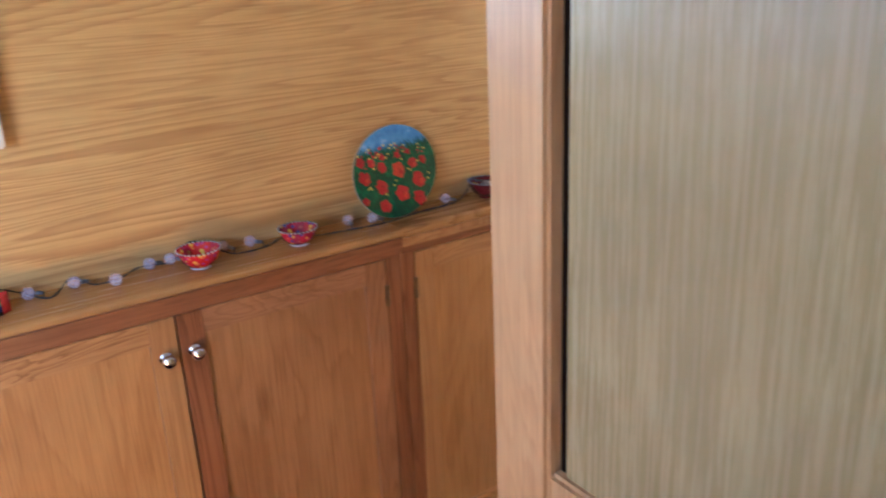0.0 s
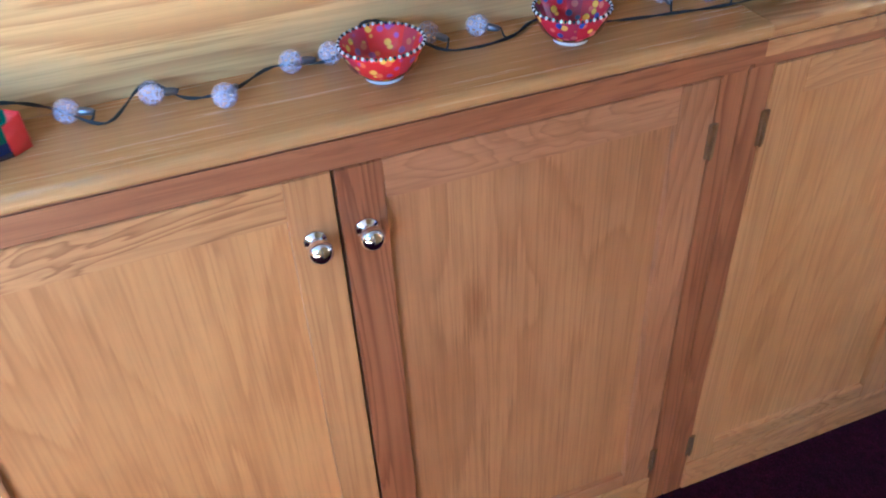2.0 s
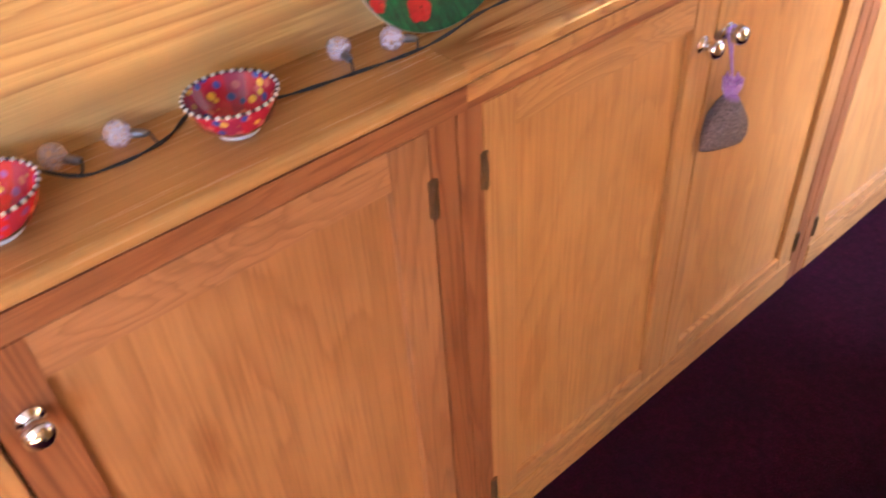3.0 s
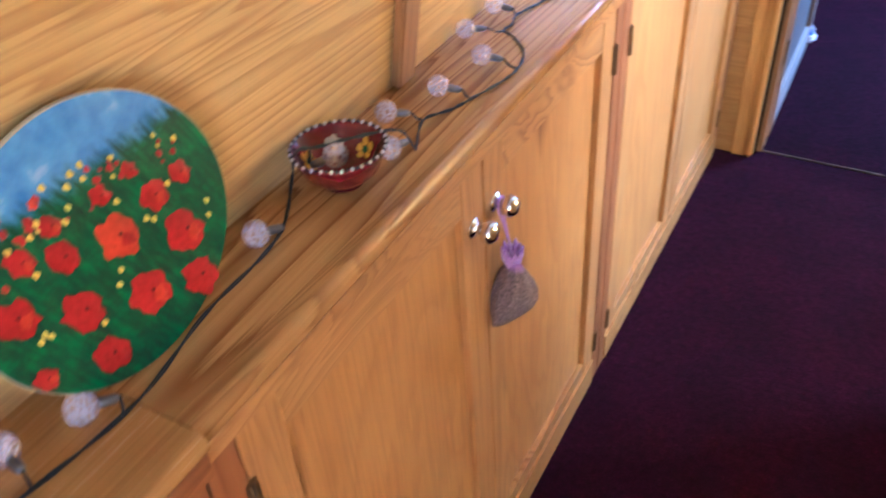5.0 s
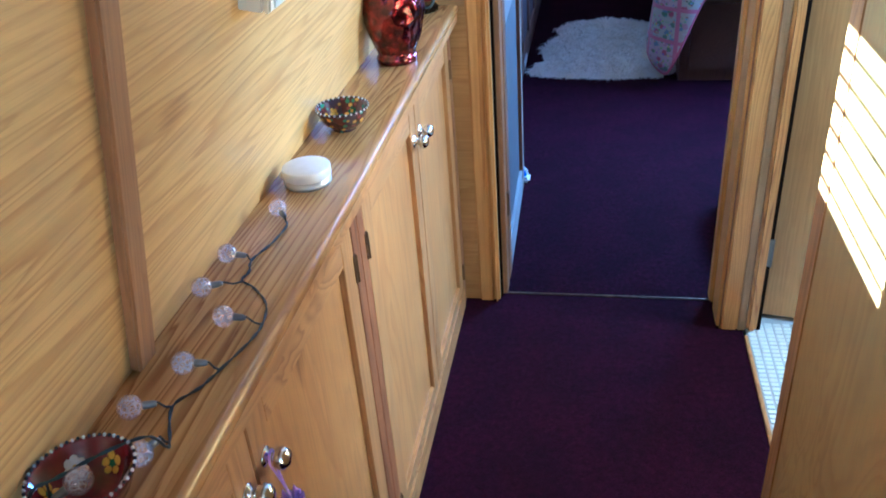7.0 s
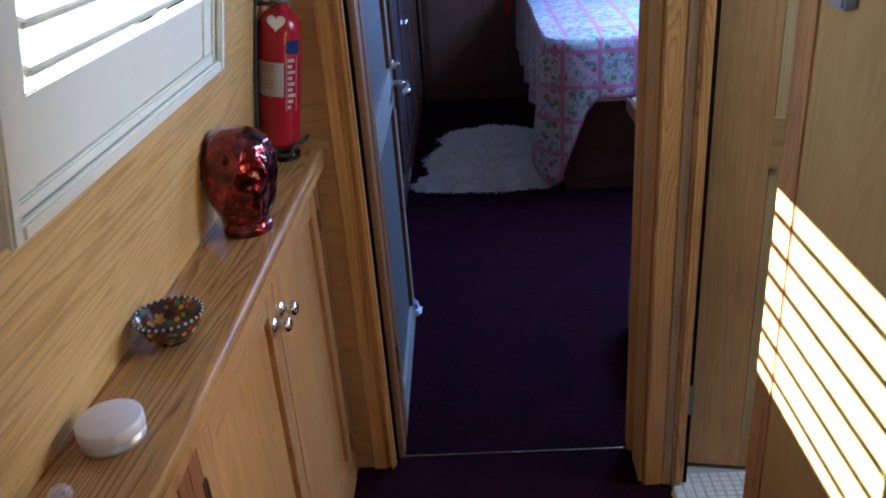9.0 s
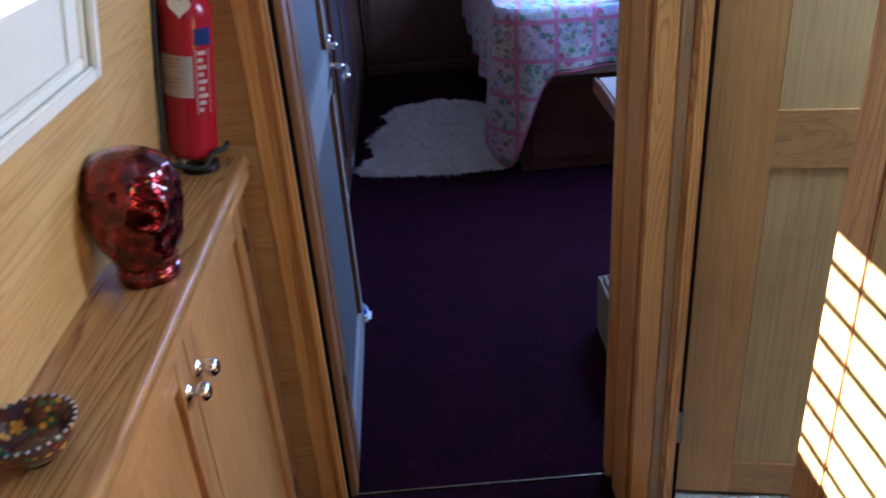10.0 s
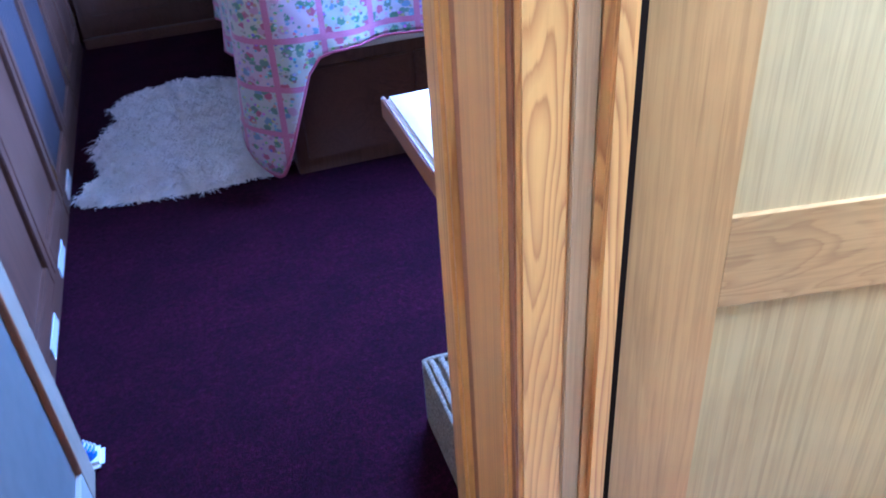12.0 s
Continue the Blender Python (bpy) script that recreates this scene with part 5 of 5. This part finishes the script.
def quad(a, b, c, d):
    f = bm.faces.new([q[0] for q in (a, b, c, d)])
    for lo, q in zip(f.loops, (a, b, c, d)):
        lo[uvl].uv = q[1]


hemline = [col[-1][0].co.copy() for col in grid]
for a, b in zip(grid, grid[1:]):
    for k in range(rows):
        quad(a[k], a[k + 1], b[k + 1], b[k])
bmesh.ops.recalc_face_normals(bm, faces=bm.faces)
bmesh.ops.solidify(bm, geom=bm.faces[:], thickness=0.006)
quilt_cloth = quilt_mat()
quilt = thing("quilt", "patchwork quilt with rose sashing hanging over the bed corner", "quilt")
part("skirt", bm, quilt_cloth, quilt, "", True)
part("binding", tube(hemline, 0.007, 8), plain("rose_binding", (0.50, 0.13, 0.21), 0.85, 0, 0.2, 200, 0.3), quilt, "rose pink edge binding", True)
bm = bmesh.new()
uvl = bm.loops.layers.uv.new("cloth")
N = 26
top = [[None] * (N + 1) for _ in range(N + 1)]
for i in range(N + 1):
    for j in range(N + 1):
        x = BX + 0.0 + (1.77 - BX) * i / N
        y = BY + 0.0 + (5.68 - BY) * j / N
        qx, qy = x, y
        if x < BX + 0.12 and y < BY + 0.12:
            dx, dy = x - BX - 0.12, y - BY - 0.12
            rr = max(abs(dx), abs(dy)); hh = math.hypot(dx, dy)
            if hh > 1e-6:
                qx, qy = BX + 0.12 + dx * rr / hh, BY + 0.12 + dy * rr / hh
        z = BTOP + 0.014 + 0.020 * min(1, min(x - BX, y - BY) / 0.15) + 0.008 * noise.noise(Vector((x * 5, y * 5, 0)))
        top[i][j] = (bm.verts.new((qx, qy, z)), (x, y))
for i in range(N):
    for j in range(N):
        quad(top[i][j], top[i + 1][j], top[i + 1][j + 1], top[i][j + 1])
part("cover", bm, quilt_cloth, quilt, "", True)

# sheepskin rug
def fleece_mat():
    m, n, l, p = node_mat("white_fleece")
    f = noise_tex(n, l, coords(n, l, False), 130, 3, 0.7)
    g = noise_tex(n, l, coords(n, l, False), 9, 2)
    c = ramp(n, l, f, [(0.3, (0.74, 0.69, 0.64)), (0.7, (0.90, 0.88, 0.85))])
    l.new(mix(n, l, 0.5, c, ramp(n, l, g, [(0.35, (0.80, 0.72, 0.60)), (0.65, (1, 1, 1))]), "MULTIPLY"), p.inputs["Base Color"])
    p.inputs["Roughness"].default_value = 0.95
    p.inputs["Sheen Weight"].default_value = 0.4
    return m


fleece = fleece_mat()
random.seed(11)
RUG = [(0.05, 3.97), (0.20, 3.935), (0.38, 3.92), (0.56, 3.92), (0.70, 3.93), (0.80, 4.05), (0.84, 4.3), (0.80, 4.6), (0.66, 4.84), (0.47, 4.93), (0.30, 4.89), (0.14, 4.77), (0.18, 4.63), (0.08, 4.42), (0.11, 4.18), (0.04, 4.06)]


def inside(x, y):
    c = False
    for (x0, y0), (x1, y1) in zip(RUG, RUG[1:] + RUG[:1]):
        if (y0 > y) != (y1 > y) and x < (x1 - x0) * (y - y0) / (y1 - y0) + x0:
            c = not c
    return c


rug = thing("sheepskin_rug", "white sheepskin rug on the purple carpet beside the bed", "rug")


def edge_gap(x, y):
    """Distance from the hide's outline."""
    best = 9.0
    for (x0, y0), (x1, y1) in zip(RUG, RUG[1:] + RUG[:1]):
        dx, dy = x1 - x0, y1 - y0
        t = max(0.0, min(1.0, ((x - x0) * dx + (y - y0) * dy) / (dx * dx + dy * dy)))
        best = min(best, math.hypot(x - x0 - t * dx, y - y0 - t * dy))
    return best


def pile(x, y):
    p = Vector((x, y, 0))
    return 0.006 + min(1.0, edge_gap(x, y) / 0.035) * (0.024 + 0.013 * noise.noise(p * 24) + 0.008 * noise.noise(p * 60))


verts, faces, index = [], [], {}
G = 0.0085
for i in range(104):
    for j in range(136):
        x, y = 0.0 + i * G, 3.88 + j * G
        if inside(x, y):
            index[i, j] = len(verts)
            verts.append((x, y, pile(x, y)))
for (i, j), k in index.items():
    q = [(i + 1, j), (i + 1, j + 1), (i, j + 1)]
    if all(c in index for c in q):
        faces.append((k, *[index[c] for c in q]))
me = bpy.data.meshes.new("fleece")
me.from_pydata(verts, [], faces)
me.materials.append(fleece)
me.polygons.foreach_set("use_smooth", [True] * len(me.polygons))
body = new("fleece", me)
body.parent = rug
verts, faces = [], []
count = 0
while count < 20000:
    x, y = random.uniform(0.0, 0.86), random.uniform(3.88, 4.98)
    if not inside(x, y):
        continue
    count += 1
    cl = noise.noise(Vector((x * 18, y * 18, 0)))
    a = cl * 6 + random.uniform(-0.8, 0.8)
    z = pile(x, y) - 0.004
    h = random.uniform(0.006, 0.022)
    lean = random.uniform(0.022, 0.055)
    w = random.uniform(0.0016, 0.0034)
    cx, sx = math.cos(a), math.sin(a)
    k = len(verts)
    zt = max(0.004, z + h * 0.5)
    verts += [(x - sx * w, y + cx * w, z), (x + sx * w, y - cx * w, z), (x + cx * lean * 0.5 + sx * w * 0.8, y + sx * lean * 0.5 - cx * w * 0.8, z + h), (x + cx * lean * 0.5 - sx * w * 0.8, y + sx * lean * 0.5 + cx * w * 0.8, z + h), (x + cx * lean, y + sx * lean, zt)]
    faces += [(k, k + 1, k + 2, k + 3), (k + 3, k + 2, k + 4)]
me = bpy.data.meshes.new("wool")
me.from_pydata(verts, [], faces)
me.materials.append(fleece)
wool = new("wool", me)
wool.parent = rug
tagged(wool, "long white wool tufts", "", "", "stuff")

# dark fitted wardrobes along the cabin side
cane = plain("woven_cane", (0.065, 0.052, 0.055), 0.6, 0, 0.3, 160, 0.5)


def cane_sheet(y0, y1, z0, z1, x):
    """Woven cane: crossing strips with holes between."""
    verts, faces = [], []
    n = 26
    p = (y1 - y0) / n
    def strip(a, b, c, d, h):
        k = len(verts)
        verts.extend([(x + h, a, c), (x + h, b, c), (x + h, b, d), (x + h, a, d)])
        faces.append((k, k + 1, k + 2, k + 3))
    for i in range(n):
        strip(y0 + i * p, y0 + (i + 0.55) * p, z0, z1, 0.0)
    z = z0
    while z < z1 - p:
        strip(y0, y1, z, z + 0.55 * p, 0.0015)
        z += p
    me = bpy.data.meshes.new("cane_panel")
    me.from_pydata(verts, [], faces)
    me.materials.append(cane)
    return me


def wardrobe(y0, y1, caned, label):
    w = thing("wardrobe", label, "wardrobe", "bedroom wardrobes")
    # Carcass in the same painted shade, seen between the wardrobe doors.
    part("carcass", box(-0.17, -0.004, y0, y1, 0.0, 1.75, 0), shade_black, w)
    part("plinth", box(-0.02, 0.014, y0, y1, 0.004, 0.075, 0.003), dark_h, w)
    mid = (y0 + y1) / 2
    for a, b in ((y0, mid), (mid, y1)):
        d = part("door", box(-0.003, 0.004, a + 0.045, b - 0.045, 0.12, 1.68, 0), dark_v, w)
        part("stile", box(-0.003, 0.018, a + 0.002, a + 0.05, 0.08, 1.72, 0.003), dark_v, d)
        part("stile", box(-0.003, 0.018, b - 0.05, b - 0.002, 0.08, 1.72, 0.003), dark_v, d)
        part("rail", box(-0.003, 0.0175, a + 0.05, b - 0.05, 0.08, 0.14, 0.003), dark_h, d)
        part("rail", box(-0.003, 0.0175, a + 0.05, b - 0.05, 1.66, 1.72, 0.003), dark_h, d)
        if caned:
            ob = new("cane_panel", cane_sheet(a + 0.05, b - 0.05, 0.14, 1.66, 0.007))
            ob.parent = d
            ob["label"] = "woven cane panel"
        k = new("knob", knob_mesh)
        k.parent, k.matrix_basis = d, pose(0.018, b - 0.03 if a == y0 else a + 0.03, 0.75, 0, 90, 0)
        for z in (0.17, 1.2):
            h = new("hinge", hinge_mesh)
            h.parent, h.matrix_basis = d, pose(0.017, a + 0.002 if a == y0 else b - 0.002, z)
    return w


wardrobe(2.10, 3.02, False, "dark mahogany wardrobe behind the bedroom door")
wardrobe(3.03, 3.93, False, "dark mahogany wardrobe with framed doors")
wardrobe(3.94, 4.84, True, "dark mahogany wardrobe with woven cane panels")
wardrobe(4.85, 5.60, False, "dark mahogany wardrobe in the far corner")

# pale vents in the wardrobe plinths
vent_paint = plain("pale_vent_paint", (0.62, 0.60, 0.55), 0.45, 0, 0.08, 60, 0.05)
for y in (3.24, 3.62, 4.10):
    vent = thing("plinth_vent", "small pale cover plate on the dark wardrobe plinth", "vent", "plinth vents", (0.0145, y, 0.040))
    part("plate", box(0.0, 0.004, -0.080, 0.080, -0.016, 0.024, 0.0015), vent_paint, vent)

# far cupboard front
far = thing("drawer_cabinet", "dark wooden cabinet across the end of the bedroom", "cabinet")
part("body", box(0.03, 0.82, 5.63, 5.74, 0.0, 1.75, 0.003), dark_v, far)
part("plinth", box(0.03, 0.82, 5.60, 5.6295, 0.003, 0.055, 0.004), dark_h, far)
for a, b in ((0.06, 0.50), (0.52, 0.80)):
    d = part("door", box(a, b, 5.618, 5.6295, 0.08, 0.98, 0.003), dark_v, far)
    part("rail", box(a + 0.04, b - 0.04, 5.608, 5.6175, 0.10, 0.16, 0.003), dark_h, d)
    part("stile", box(a + 0.02, a + 0.06, 5.6085, 5.6175, 0.17, 0.95, 0.003), dark_v, d)
    part("stile", box(b - 0.06, b - 0.02, 5.6085, 5.6175, 0.17, 0.95, 0.003), dark_v, d)
rb = thing("ribbon", "small red ribbon hanging on the dark cabinet", "ribbon", "", (0.60, 5.604, 0.60))
bm = bmesh.new()
add_box(bm, -0.02, 0.02, -0.004, 0.004, -0.05, 0.03, 0.003)
part("bow", bm, red_gloss, rb)

# desk shelf with pale top
desk = thing("desk", "desk with pale polished top and rosy wooden edge", "desk")
part("top", box(0.835, 1.78, 2.16, 2.685, 0.742, 0.780, 0.006), plain("polished_pale_top", (0.74, 0.66, 0.58), 0.14, 0, 0.06, 30, 0.02), desk)
part("edge", box(0.826, 0.8345, 2.16, 2.688, 0.738, 0.7802, 0.003), red_h, desk, "rosy wooden edge")
part("leg", box(1.60, 1.78, 2.20, 2.66, 0.003, 0.7415, 0.003), dark_v, desk)

# woven basket
def straw_mat():
    m, n, l, p = node_mat("seagrass")
    f = noise_tex(n, l, coords(n, l, False), 180, 3, 0.7)
    l.new(ramp(n, l, f, [(0.3, (0.10, 0.072, 0.038)), (0.7, (0.34, 0.27, 0.17))]), p.inputs["Base Color"])
    p.inputs["Roughness"].default_value = 0.8
    bump(n, l, p, f, 0.8, 0.002)
    return m


straw = straw_mat()
basket = thing("basket", "square woven seagrass basket under the desk", "basket")
x0, x1, y0, y1 = 0.848, 1.15, 2.36, 2.635
part("core", box(x0 + 0.008, x1 - 0.008, y0 + 0.008, y1 - 0.008, 0.004, 0.178, 0.01), straw, basket)
for k in range(12):
    z = 0.011 + k * 0.0150
    loop = [(x0, y0, z), (x1, y0, z), (x1, y1, z), (x0, y1, z), (x0, y0, z)]
    pts = []
    for a, b in zip(loop, loop[1:]):
        for q in range(18):
            t = q / 18
            c = Vector(a).lerp(Vector(b), t)
            wob = 0.003 * math.sin(q * math.pi + k * math.pi)
            pts.append(c + Vector((wob if abs(a[0] - b[0]) < 1e-6 else 0, wob if abs(a[1] - b[1]) < 1e-6 else 0, 0.001 * math.sin(q * 1.3 + k))))
    part("weave", tube(pts + [pts[0]], 0.0078, 6), straw, basket, "", True)
for q in range(13):
    xx = x0 + 0.012 + q * 0.0225
    part("lid_strand", tube([(xx, y0 + 0.004 + 0.02 * i, 0.183 + 0.003 * (-1) ** (i + q)) for i in range(14)], 0.008, 6), straw, basket, "", True)

# small blue and white shoe behind the door
shoe = thing("shoe", "blue and white canvas shoe on the carpet behind the door", "shoe", "", (0.075, 2.79, 0.003))
prof = [(-0.05, 0.028), (-0.02, 0.032), (0.02, 0.036), (0.05, 0.034), (0.075, 0.022)]
bm = bmesh.new()
add_box(bm, -0.055, 0.062, -0.034, 0.034, 0.0, 0.022, 0.010)
part("sole", bm, white_cer, shoe, "white rubber sole")
bm = bmesh.new()
bmesh.ops.create_uvsphere(bm, u_segments=20, v_segments=12, radius=1.0, matrix=Matrix.Translation((-0.002, 0, 0.024)) @ Matrix.Diagonal((0.052, 0.030, 0.040, 1)))
part("upper", bm, plain("blue_canvas", (0.10, 0.20, 0.62), 0.7, 0, 0.2, 120, 0.4), shoe, "blue canvas upper", True)
for i in range(4):
    part("lace", tube([(0.028 + i * 0.006, -0.014, 0.058 - i * 0.006), (0.034 + i * 0.006, 0, 0.061 - i * 0.007), (0.028 + i * 0.006, 0.014, 0.058 - i * 0.006)], 0.002, 6), white_cer, shoe, "white lace", True)
